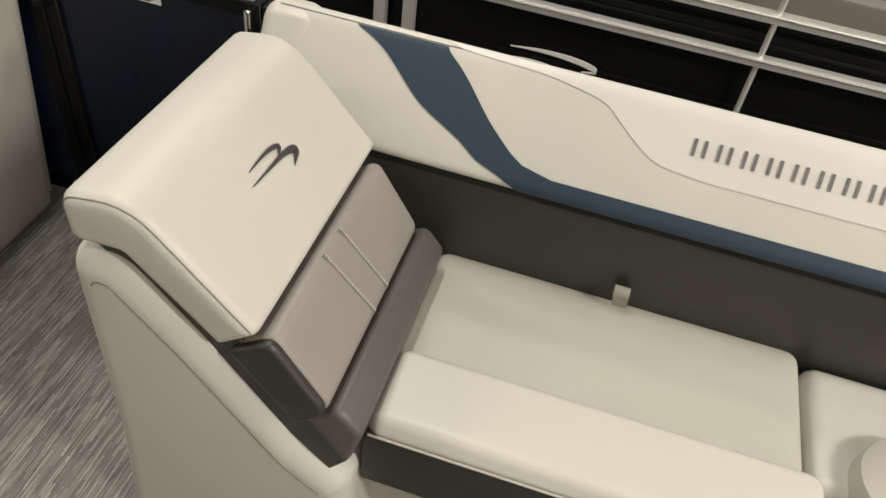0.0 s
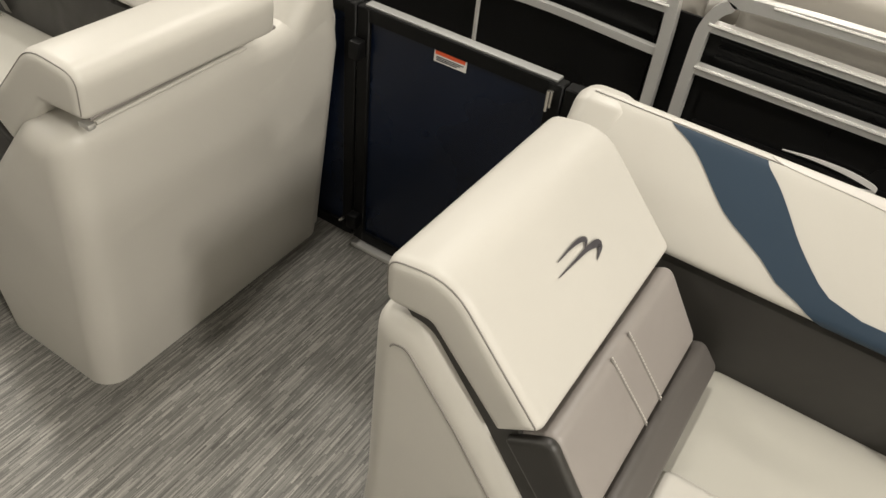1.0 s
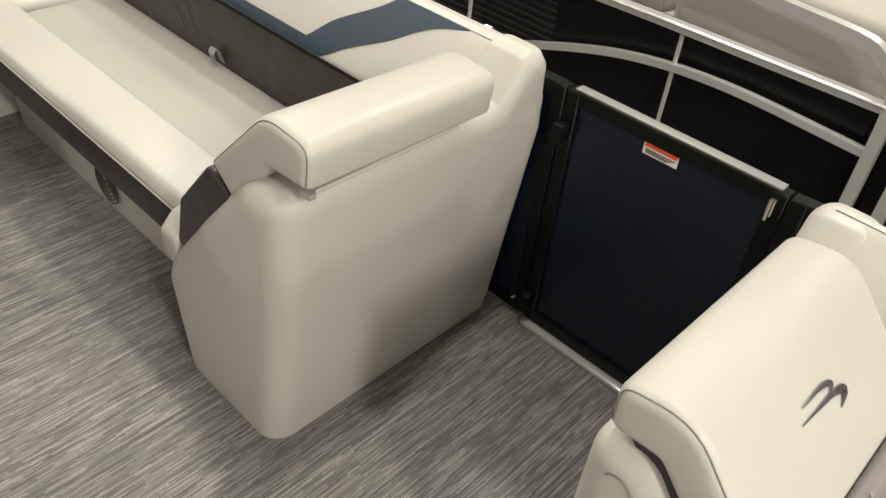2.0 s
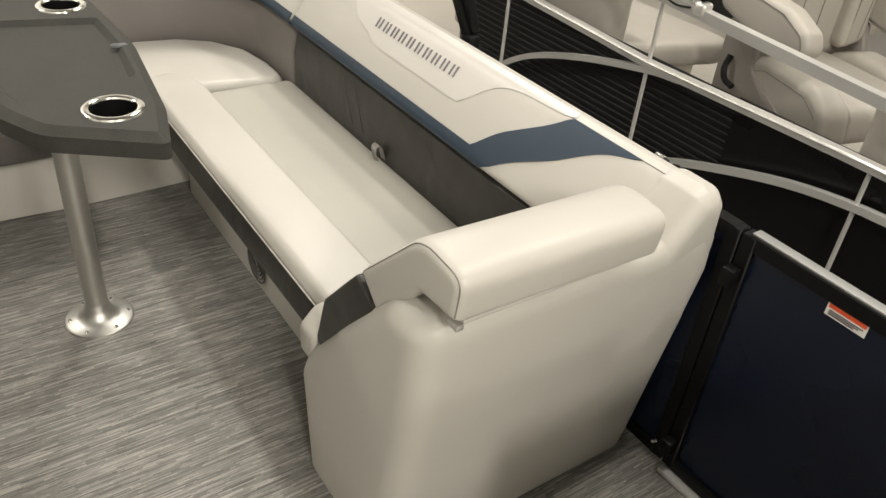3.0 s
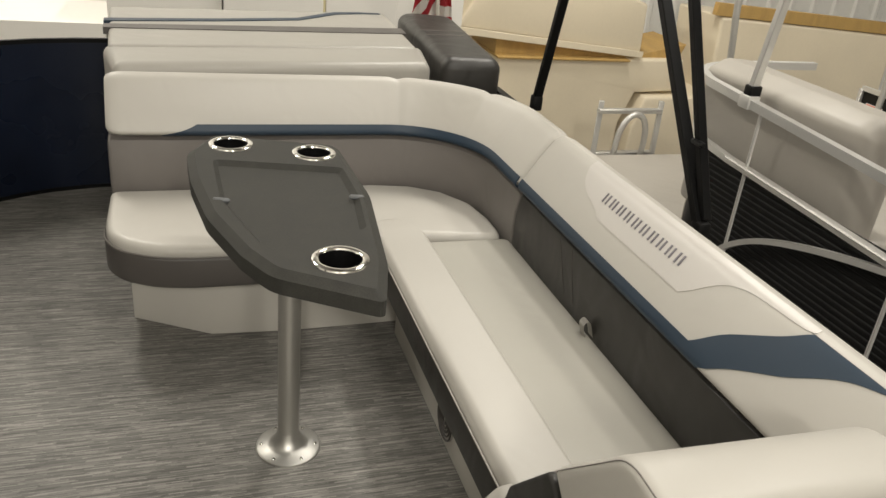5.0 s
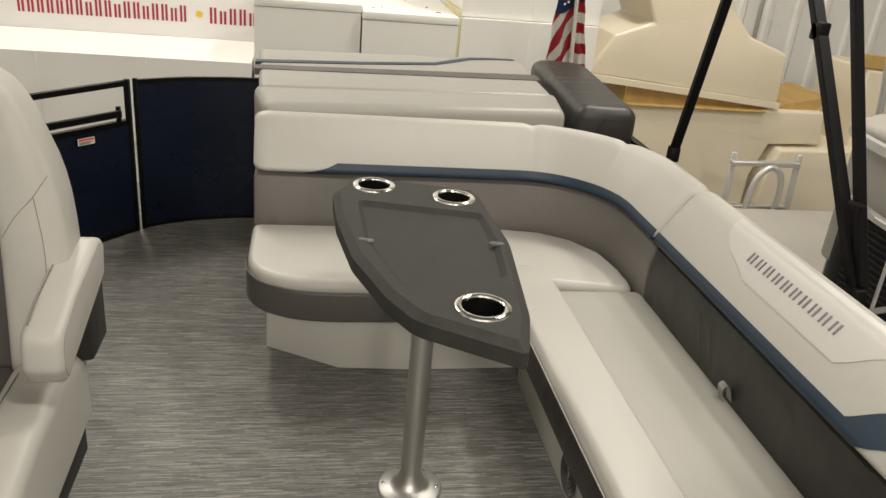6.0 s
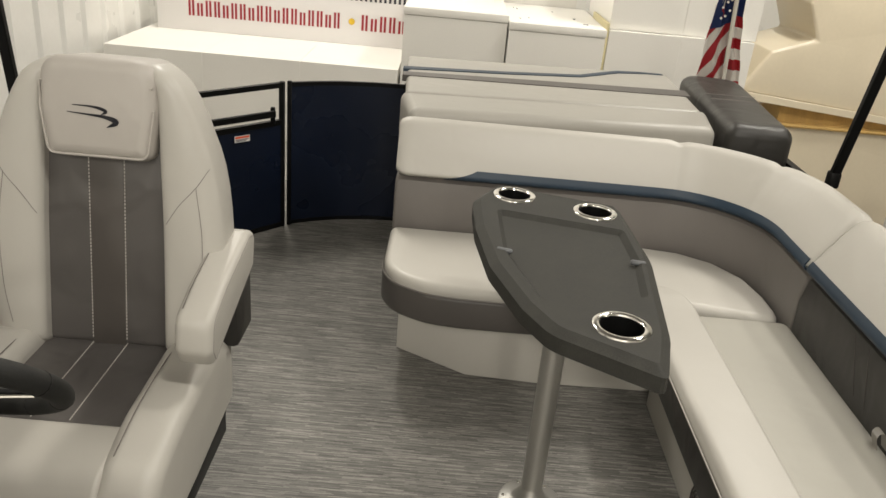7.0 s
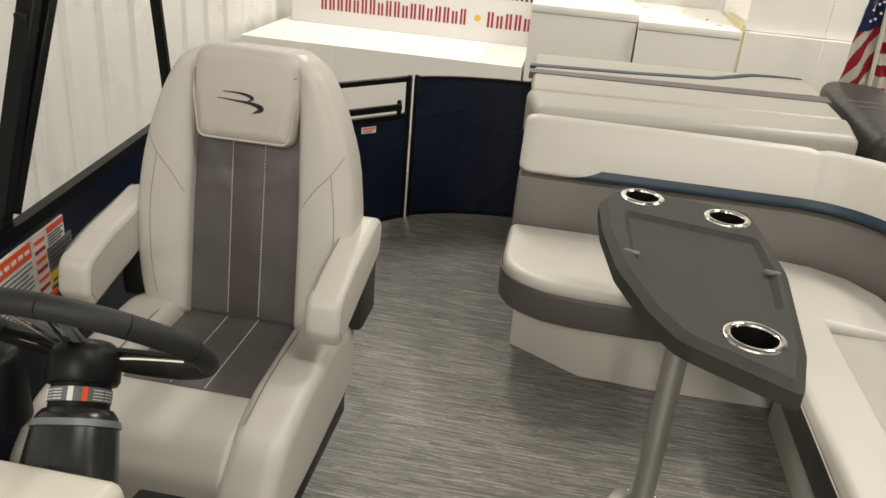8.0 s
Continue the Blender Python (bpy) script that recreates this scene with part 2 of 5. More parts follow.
def tube(points, r, sides=8, closed=False, bm=None, square=0.0):
    """A round bar (or a flat one, square times as wide) along points."""
    own = bmesh.new()
    pts = [Vector(p) for p in points]
    k = len(pts)
    rings, up = [], None
    turn = 0.5 if sides == 4 else 0.0
    for i, p in enumerate(pts):
        if closed:
            d = (pts[(i + 1) % k] - pts[i - 1]).normalized()
        else:
            d = (pts[min(i + 1, k - 1)] - pts[max(i - 1, 0)]).normalized()
        if up is None:
            up = Vector((0, 0, 1)) if abs(d.z) < 0.9 else Vector((1, 0, 0))
        side = d.cross(up).normalized()
        up = side.cross(d).normalized()
        w = square or 1.0
        rings.append([own.verts.new(p + (side * math.cos(math.tau * (j + turn) / sides) * w + up * math.sin(math.tau * (j + turn) / sides)) * r) for j in range(sides)])
    for i in range(k if closed else k - 1):
        a, b = rings[i], rings[(i + 1) % k]
        for j in range(sides):
            own.faces.new((a[j], a[(j + 1) % sides], b[(j + 1) % sides], b[j]))
    if not closed:
        own.faces.new(rings[0][::-1])
        own.faces.new(rings[-1])
    return own if bm is None else merge(bm, own)


def bar(p, q, w, h, bm=None, bevel=0.003):
    """A rectangular bar from p to q, w wide and h deep."""
    p, q = Vector(p), Vector(q)
    own = box(-w / 2, w / 2, -h / 2, h / 2, 0, (q - p).length, bevel, 1)
    moved(own, Matrix.Translation(p) @ (q - p).to_track_quat("Z", "Y").to_matrix().to_4x4())
    return own if bm is None else merge(bm, own)


def lathe(profile, centre, sides=32, bm=None):
    """A turned shape: profile of radius and height round the upright axis at centre."""
    own = bmesh.new()
    rings = []
    for r, z in profile:
        rings.append([own.verts.new((centre[0] + r * math.cos(math.tau * j / sides), centre[1] + r * math.sin(math.tau * j / sides), centre[2] + z)) for j in range(sides)])
    for a, b in zip(rings, rings[1:]):
        for j in range(sides):
            own.faces.new((a[j], a[(j + 1) % sides], b[(j + 1) % sides], b[j]))
    return own if bm is None else merge(bm, own)


def smooth_line(pts, n=6):
    """Catmull-Rom through points of any dimension."""
    p = [Vector(q) for q in pts]
    p = [p[0] * 2 - p[1]] + p + [p[-1] * 2 - p[-2]]
    out = []
    for i in range(1, len(p) - 2):
        for j in range(n):
            t = j / n
            out.append(0.5 * ((2 * p[i]) + (p[i + 1] - p[i - 1]) * t + (2 * p[i - 1] - 5 * p[i] + 4 * p[i + 1] - p[i + 2]) * t * t + (3 * p[i] - p[i - 1] - 3 * p[i + 1] + p[i + 2]) * t ** 3))
    out.append(p[-2])
    return out


class Lane:
    """A plan line with its length along it and its outward side."""

    def __init__(self, pts):
        self.p = [Vector(q) for q in pts]
        self.s = [0.0]
        for a, b in zip(self.p, self.p[1:]):
            self.s.append(self.s[-1] + (b - a).length)

    def at(self, s):
        s = min(max(s, 0.0), self.s[-1] - 1e-6)
        i = max(k for k in range(len(self.p) - 1) if self.s[k] <= s)
        t = (s - self.s[i]) / (self.s[i + 1] - self.s[i])
        q = self.p[i].lerp(self.p[i + 1], t)

        def out(k):
            k = min(max(k, 0), len(self.p) - 1)
            d = (self.p[min(k + 1, len(self.p) - 1)] - self.p[max(k - 1, 0)]).normalized()
            return Vector((d.y, -d.x))
        return q, out(i).lerp(out(i + 1), t).normalized()

    def place(self, s, d, z):
        q, o = self.at(s)
        return Vector((q.x + o.x * d, q.y + o.y * d, z))


def steps(a, b, step):
    n = max(2, int(abs(b - a) / step) + 1)
    return [a + (b - a) * i / (n - 1) for i in range(n)]


def padded(lane, section, s0, s1, round_end=0.02, step=0.04, puff=None):
    """A cushion: a closed section of (out, z) drawn along a lane, softly rounded at both ends."""
    cx = sum(p[0] for p in section) / len(section)
    cz = sum(p[1] for p in section) / len(section)
    stops = [(s0, 0.80), (s0 + round_end * 0.15, 0.90), (s0 + round_end * 0.5, 0.97)]
    stops += [(s, 1.0) for s in steps(s0 + round_end, s1 - round_end, step)]
    stops += [(s1 - round_end * 0.5, 0.97), (s1 - round_end * 0.15, 0.90), (s1, 0.80)]
    bm = bmesh.new()
    rings = []
    for s, k in stops:
        ring = []
        for d, z in section:
            w = puff(s, d, z) if puff else 0.0
            kk = k - w
            ring.append(bm.verts.new(lane.place(s, cx + (d - cx) * kk, cz + (z - cz) * kk)))
        rings.append(ring)
    k = len(section)
    for a, b in zip(rings, rings[1:]):
        for j in range(k):
            bm.faces.new((a[j], a[(j + 1) % k], b[(j + 1) % k], b[j]))
    bm.faces.new(rings[0][::-1])
    bm.faces.new(rings[-1])
    return bm


# front of the upper roll, from its crease to its crown, as (out from the seat-back line, z)
ROLL_FRONT = smooth_line([(0.000, 0.603), (-0.018, 0.616), (-0.010, 0.640), (0.030, 0.705), (0.072, 0.764), (0.092, 0.787), (0.114, 0.798)], 5)
ROLL = [tuple(p) for p in ROLL_FRONT] + [tuple(p) for p in smooth_line([(0.114, 0.798), (0.146, 0.788), (0.168, 0.755), (0.174, 0.700), (0.168, 0.610), (0.10, 0.592)], 4)[1:]]
ROLL_SLIM = [tuple(p) for p in ROLL_FRONT[:-3]] + [tuple(p) for p in smooth_line([(0.098, 0.7905), (0.122, 0.783), (0.140, 0.755), (0.148, 0.700), (0.145, 0.610), (0.10, 0.592)], 4)[1:]]


def on_roll(lane, s, v, proud=0.0):
    """A place on the roll's front: s along the lane, v from 0 at the crease to 1 at the crown."""
    k = v * (len(ROLL_FRONT) - 1)
    i = min(int(k), len(ROLL_FRONT) - 2)
    p = ROLL_FRONT[i].lerp(ROLL_FRONT[i + 1], k - i)
    t = (ROLL_FRONT[i + 1] - ROLL_FRONT[i]).normalized()
    p = p + Vector((-t.y, t.x)) * proud
    return lane.place(s, p.x, p.y)


def roll_v(z):
    """The v at which the roll's front has the height z."""
    n = len(ROLL_FRONT) - 1
    for i in range(3, n):
        if ROLL_FRONT[i + 1].y >= z:
            return (i + (z - ROLL_FRONT[i].y) / max(1e-6, ROLL_FRONT[i + 1].y - ROLL_FRONT[i].y)) / n
    return 1.0


def roll_patch(lane, rows, proud=0.0025, across=14, bm=None, thick=0.004):
    """A sewn-on panel on the roll: rows of (v, s from, s to). It has a rim that reaches under the surface."""
    bm = bm or bmesh.new()
    grid = [[bm.verts.new(on_roll(lane, a + (b - a) * j / across, v, proud)) for j in range(across + 1)] for v, a, b in rows]
    low = [[bm.verts.new(on_roll(lane, a + (b - a) * j / across, v, proud - thick)) for j in range(across + 1)] for v, a, b in rows]
    for a, b in zip(grid, grid[1:]):
        for j in range(across):
            bm.faces.new((a[j], a[j + 1], b[j + 1], b[j]))
    for i in range(len(rows) - 1):
        for j in (0, across):
            bm.faces.new((grid[i][j], grid[i + 1][j], low[i + 1][j], low[i][j]))
    for i in (0, len(rows) - 1):
        for j in range(across):
            bm.faces.new((grid[i][j], grid[i][j + 1], low[i][j + 1], low[i][j]))
    return bm


def lerp_table(rows, v):
    """Smooth look-up in a short table of (v, value)."""
    k = len(rows)

    def slope(i):
        a, b = rows[max(i - 1, 0)], rows[min(i + 1, k - 1)]
        return (b[1] - a[1]) / max(1e-9, b[0] - a[0])
    for i in range(k - 1):
        (a, x), (b, y) = rows[i], rows[i + 1]
        if v <= b:
            h = b - a
            t = min(1.0, max(0.0, (v - a) / h))
            return (2 * t ** 3 - 3 * t * t + 1) * x + (t ** 3 - 2 * t * t + t) * h * slope(i) + (3 * t * t - 2 * t ** 3) * y + (t ** 3 - t * t) * h * slope(i + 1)
    return rows[-1][1]

# ---- the hall ----
def ribbed_wall(name, p, q, z0, z1, pitch=0.30, depth=0.022, thick=0.10):
    """A sheet-metal wall from p to q whose upright ribs stand out on its left side."""
    p, q = Vector(p), Vector(q)
    d = (q - p).normalized()
    side = Vector((-d.y, d.x))
    length = (q - p).length
    prof = [(0, -thick)]
    s = 0.0
    while s < length:
        prof += [(s, 0), (min(length, s + pitch - 0.09), 0), (min(length, s + pitch - 0.065), depth), (min(length, s + pitch - 0.025), depth)]
        s += pitch
    prof += [(length, 0), (length, -thick)]
    clean = [prof[0]]
    for a in prof[1:]:
        if (Vector(a) - Vector(clean[-1])).length > 1e-4:
            clean.append(a)
    pts = [(p + d * a + side * b) for a, b in clean]
    bm = prism([tuple(v) for v in pts], z0, z1, "z", 0)
    return tagged(part(name, bm, WALL, sharp=20), "white ribbed sheet-metal wall of the showroom hall", "wall", kind="structure")


GROUND = -0.80
bm = box(-8.4, 9.0, -2.1, 12.0, GROUND - 0.2, GROUND, 0)
tagged(part("ground", bm, CONCRETE), "grey concrete showroom floor under the boats", "floor", kind="structure")
ribbed_wall("wall_south", (-8.3, -1.80), (9.0, -1.80), GROUND, 4.8)
ribbed_wall("wall_west", (-8.2, 12.0), (-8.2, -1.9), GROUND, 4.8)
ribbed_wall("wall_north", (9.0, 11.9), (-8.3, 11.9), GROUND, 4.8)
ribbed_wall("wall_east", (8.9, -1.9), (8.9, 12.0), GROUND, 4.8)
tagged(part("ceiling", box(-8.4, 9.0, -2.0, 12.0, 4.6, 4.8, 0), CEILING), "pale sheet ceiling of the hall", "ceiling", kind="structure")

# ---- the boat's deck ----
deck = rounded([(-4.95, -0.90), (3.2, -0.90), (3.6, 0.62), (3.2, 2.05), (-4.95, 2.05)], 0.25)
tagged(part("floor", prism(deck, -0.06, 0.0, "z", 0), WOVEN), "grey streaked woven vinyl deck of the pontoon boat", "floor", kind="structure")
trim_bm = tube([(p[0] * 1.001, p[1], -0.04) for p in deck], 0.035, 8, True)
tagged(part("trim", trim_bm, ALU), "aluminium edge rail round the deck", "edge trim", kind="structure")
for py in (-0.15, 1.45):
    pon = thing("pontoon_float", (-0.8, py, GROUND), "round aluminium pontoon float under the deck", "pontoon", "floats under the deck")
    part("tube", tube([(-4.9, py, -0.45), (-4.6, py, -0.42), (2.6, py, -0.42), (3.2, py, -0.36)], 0.31, 24), ALU, pon)
    for kx in (-3.8, -0.8, 1.9):
        part("bunk", box(kx - 0.1, kx + 0.1, py - 0.3, py + 0.3, GROUND, -0.70, 0.01), WOOD, pon)
    for kx in (-4.2, -2.0, 0.4, 2.4):
        part("bracket", box(kx - 0.08, kx + 0.08, py - 0.12, py + 0.12, -0.16, -0.06, 0.01), ALU, pon)

# ---- fences and gates of the boat ----


def fence_panel(name, pts, z0, z1, label, window=None, cat="fence", slim=1.0):
    """A framed navy panel along plan points; window: the height at which an open top begins."""
    th = thing(name, (pts[0][0], pts[0][1], 0), label, cat)
    top = window if window else z1 - 0.02
    bm = bmesh.new()
    rows = [[], [], [], []]
    lane = Lane(pts)
    ss = steps(0.0, lane.s[-1], 0.05)
    for s in ss:
        rows[0].append(bm.verts.new(lane.place(s, 0.006, z0 + 0.02)))
        rows[1].append(bm.verts.new(lane.place(s, 0.006, top)))
        rows[2].append(bm.verts.new(lane.place(s, -0.006, top)))
        rows[3].append(bm.verts.new(lane.place(s, -0.006, z0 + 0.02)))
    for k in range(4):
        a, b = rows[k], rows[(k + 1) % 4]
        for j in range(len(ss) - 1):
            bm.faces.new((a[j], a[j + 1], b[j + 1], b[j]))
    part("panel", bm, NAVY, th)
    ends = [lane.place(0, 0, 0), lane.place(lane.s[-1], 0, 0)]
    for e in ends:
        part("stile", bar((e.x, e.y, z0), (e.x, e.y, z1), 0.034 * slim, 0.034 * slim), BLACK_METAL, th)
    for z in [z0 + 0.015, z1 - 0.015] + ([window] if window else []):
        part("rail", tube([lane.place(s, 0, z) for s in ss], 0.022 * slim, 4), BLACK_METAL, th)
    return th


def warning_label(x, y, z, w, h, facing, dark=False):
    """A small warning sticker; facing: the unit direction it looks to, level."""
    n = Vector((*facing, 0)).normalized()
    u = Vector((0, 0, 1)).cross(n)
    m = Matrix((( u.x, 0, n.x, x), (u.y, 0, n.y, y), (0, 1, 0, z), (0, 0, 0, 1)))
    th = thing("warning_label", (x, y, z), "white warning sticker with an orange header on the panel", "sticker")

    def flat(a0, a1, b0, b1, lift, name, mat):
        part(name, moved(box(a0, a1, b0, b1, 0, lift, 0), m), mat, th)
    flat(-w / 2, w / 2, -h / 2, h / 2, 0.0015, "sheet", WHITE)
    flat(-w * 0.46, w * 0.46, h * 0.10, h * 0.40, 0.0025, "header", ORANGE)
    for i in range(3):
        flat(-w * 0.42, w * (0.42 - 0.1 * i), -h * (0.08 + 0.13 * i) - h * 0.03, -h * (0.08 + 0.13 * i) + h * 0.03, 0.0025, "text_bar", INK)
    return th


side_gate = fence_panel("gate", [(-0.745, 2.0), (-1.225, 2.0)], 0.02, 0.70, "closed navy boarding gate in a black frame between the lounges", cat="gate")
part("top_trim", box(-1.225, -0.745, 1.990, 2.016, 0.700, 0.706, 0.002), TRIM, side_gate)
part("sill", box(-1.235, -0.735, 1.965, 1.995, 0.0, 0.016, 0.004), RAIL_BEAD, side_gate, "bright aluminium threshold strip")
latch = part("latch", box(-0.756, -0.741, 1.966, 1.984, 0.652, 0.690, 0.004), CHROME, side_gate, "chrome gate latch")
part("latch_pin", tube([(-0.7485, 1.962, 0.648), (-0.7485, 1.962, 0.694)], 0.004, 8), CHROME, latch)
part("hinge_pin", tube([(-1.264, 1.955, 0.085), (-1.252, 1.955, 0.10)], 0.005, 8), CHROME, side_gate)
part("hinge", box(-1.245, -1.215, 1.955, 1.985, 0.07, 0.115, 0.005), BLACK_METAL, side_gate)
part("hinge", box(-1.245, -1.215, 1.955, 1.985, 0.58, 0.625, 0.005), BLACK_METAL, side_gate)
warning_label(-0.995, 1.9905, 0.655, 0.082, 0.030, (0, -1))
fence_panel("fence", [(-1.262, 2.0), (-4.6, 2.02)], 0.02, 0.70, "navy side fence in a black frame behind the aft lounge")
fence_panel("fence", [(2.9, 2.0), (-0.708, 2.0)], 0.02, 0.70, "navy side fence in a black frame behind the bow lounge")
fence_panel("fence", [(-4.47, 0.42), (-4.455, 0.27), (-4.415, 0.10), (-4.36, -0.02), (-4.303, -0.115)], 0.0, 0.72, "curved navy corner fence panel in a black frame", slim=0.6)
stern_gate = fence_panel("gate", [(-4.276, -0.145), (-3.96, -0.42), (-3.64, -0.73)], 0.0, 0.72, "navy stern gate with an open upper bay", window=0.53, cat="gate", slim=0.75)
part("inner_bar", bar((-4.20, -0.16, 0.585), (-3.80, -0.56, 0.575), 0.02, 0.03), BLACK_METAL, stern_gate)
part("inner_post", bar((-4.22, -0.175, 0.53), (-4.22, -0.175, 0.61), 0.02, 0.02), BLACK_METAL, stern_gate)
warning_label(-4.09, -0.285, 0.487, 0.078, 0.030, (0.69, 0.72))
fence_panel("fence", [(-3.62, -0.845), (-3.11, -0.787), (-2.2, -0.672), (-1.2, -0.66), (0.4, -0.66)], 0.02, 0.72, "navy starboard fence in a black frame")

# ---- lounges along the port side ----
BACK_Y = 1.772
corner = [(-3.10 - 0.34 * math.sin(a), 1.432 + 0.34 * math.cos(a)) for a in [radians(6 * i) for i in range(1, 15)]]
AFT = Lane([(-1.20, BACK_Y), (-3.10, BACK_Y)] + corner + [(-3.44, 1.432), (-3.44, 0.455)])
BOW = Lane([(2.4, BACK_Y), (-0.675, BACK_Y)])
LOWER = [(0.000, 0.36), (-0.010, 0.40), (-0.012, 0.52), (0.000, 0.585), (0.02, 0.600), (0.12, 0.60), (0.12, 0.36)]


def at_x(lane, x):
    """Length along a lane at which its straight first run has the given x."""
    return abs(lane.p[0].x - x)


def lettering(lane, x0, x1, z0, z1, parent):
    """A maker's mark along the roll, as plain bars."""
    n = 10
    for i in range(n):
        a = x0 + (x1 - x0) * i / n
        for k in (0.0, 0.42):
            sa, sb = at_x(lane, a + (x1 - x0) / n * k), at_x(lane, a + (x1 - x0) / n * (k + 0.12))
            part("mark_bar", roll_patch(lane, [(v, sa, sb) for v in steps(roll_v(z0), roll_v(z1), 0.02)], 0.0045, 1, thick=0.003), PEWTER, parent)


def stripe_rows(table_l, table_r, lane, v0, v1):
    return [(v, at_x(lane, lerp_table(table_l, v)), at_x(lane, lerp_table(table_r, v))) for v in steps(v0, v1, 0.03)]


BAND = roll_v(0.645)

# bow lounge
bow = thing("bow_lounge", (0.4, 1.6, 0), "ivory and charcoal vinyl bow lounge with a blue stripe", "boat seat")
roll = part("back_roll", padded(BOW, ROLL_SLIM, at_x(BOW, 1.9), at_x(BOW, -0.640), 0.03), VINYL, bow)
part("lower_back", padded(BOW, LOWER, at_x(BOW, 1.9), at_x(BOW, -0.45), 0.01), CHARCOAL, bow, "charcoal lower backrest panel")
left = [(0.0, -0.105), (roll_v(0.630), -0.175), (BAND, -0.22), (roll_v(0.666), -0.255), (roll_v(0.706), -0.342), (roll_v(0.779), -0.456), (1.0, -0.52)]
right = [(BAND, -0.085), (roll_v(0.652), -0.13), (roll_v(0.665), -0.160), (roll_v(0.713), -0.224), (roll_v(0.778), -0.304), (1.0, -0.318)]
sb = roll_patch(BOW, stripe_rows(left, right, BOW, BAND, roll_v(0.787)))
roll_patch(BOW, [(v, at_x(BOW, lerp_table(left, v)), at_x(BOW, -0.085)) for v in steps(0.01, BAND, 0.05)], bm=sb)
roll_patch(BOW, [(v, at_x(BOW, -0.085), at_x(BOW, 1.88)) for v in steps(0.01, BAND, 0.05)], across=60, bm=sb)
part("stripe", sb, BLUE, roll, "slate-blue vinyl stripe")
edge = [(roll_v(0.699), 0.16), (roll_v(0.704), 0.093), (roll_v(0.712), 0.060), (roll_v(0.747), 0.000), (roll_v(0.768), -0.036), (roll_v(0.778), -0.090), (roll_v(0.784), -0.15), (roll_v(0.7885), -0.29), (1.0, -0.31)]
plate = roll_patch(BOW, [(v, at_x(BOW, lerp_table(edge, v)), at_x(BOW, 0.9)) for v in steps(roll_v(0.699), 0.90, 0.008)], 0.0018, 40)
plate = part("logo_panel", plate, VINYL_LOGO, roll, "pale sewn panel with a pewter mark")
part("crown_seam", tube([on_roll(BOW, at_x(BOW, x), roll_v(0.7885), 0.0004) for x in steps(-0.625, -0.29, 0.03)], 0.0012, 5), PIPING, roll)
lettering(BOW, 0.122, 0.53, 0.730, 0.753, roll)


def strap(x, parent, up=0.0):
    """A short folded pull strap at the back of a seat cushion."""
    pts = smooth_line([(x, 1.760, 0.415 + up), (x - 0.004, 1.750, 0.454 + up), (x - 0.004, 1.738, 0.464 + up), (x - 0.003, 1.728, 0.450 + up), (x, 1.737, 0.415 + up)], 4)
    own = bmesh.new()
    for a in (0,):
        rows = [[own.verts.new((p.x + dx, p.y, p.z)) for dx in (-0.014, 0.014)] for p in pts]
        for r, s in zip(rows, rows[1:]):
            own.faces.new((r[0], r[1], s[1], s[0]))
    bmesh.ops.solidify(own, geom=own.faces[:], thickness=0.004)
    return part("pull_strap", own, VINYL, parent, "white webbing pull strap", 60)


def cushion(name, x0, x1, y0, y1, z0, z1, mat, parent, r=0.028, corner=0.03, label=""):
    return part(name, prism(rounded([(x0, y0), (x1, y0), (x1, y1), (x0, y1)], corner), z0, z1, "z", r, 4, crown=0.004), mat, parent, label, 50)


def front_pad(x0, x1, parent, y0=1.315, y1=1.472, z=0.416, lobe=0.0, soft=0.03):
    """The front half of a seat: a roll whose top slopes to a piped edge over a charcoal band."""
    prof = rounded([(y0, z - 0.032), (y0 + 0.015, z - 0.004), (y1 - 0.012, z + 0.002), (y1, z - 0.018), (y1, 0.33), (y0, 0.33)], [0.03, soft * 2, soft, 0.006, 0, 0], 6)
    bm = prism(prof, x0, x1, "x", 0.034, 5)
    if lobe:
        for i in range(1, 13):
            bmesh.ops.bisect_plane(bm, geom=bm.verts[:] + bm.edges[:] + bm.faces[:], plane_co=(x0 + 0.034 + (lobe - 0.034) * (i / 12) ** 1.6, 0, 0), plane_no=(1, 0, 0))
        for v in bm.verts:
            u = (x0 + lobe - v.co.x) / lobe
            if u > 0:
                v.co.y = y0 + (v.co.y - y0) * (0.08 + 0.92 * math.sqrt(max(0.0, 1 - u * u)))
                v.co.z += 0.008 * min(1.0, u * 2) * (v.co.z > 0.36)
    pad = part("front_pad", bm, VINYL, parent, "", 50)
    x0 = x0 + lobe * 0.55
    band = rounded([(y0 - 0.006, z - 0.034), (y0 - 0.010, 0.29), (y0 + 0.06, 0.28), (y0 + 0.06, z - 0.05)], 0.008, 2)
    part("front_band", prism(band, x0 + 0.004, x1 - 0.004, "x", 0.006, 2), CHARCOAL, parent, "charcoal vinyl front band")
    part("piping", tube([(x, y0 - 0.005, z - 0.031) for x in steps(x0 + 0.012, x1 - 0.012, 0.2)], 0.0022, 6), SEAT_GREY, pad)
    return pad


cushion("seat_cushion", -0.258, 0.432, 1.472, 1.768, 0.32, 0.413, SEAT_VINYL, bow, 0.014)
front_pad(-0.256, 0.455, bow, 1.330, 1.492, 0.450)
strap(0.094, bow, 0.010)
part("seat_base", box(-0.30, 1.9, 1.40, 1.95, 0.0, 0.30, 0.006), BASE_GREY, bow)
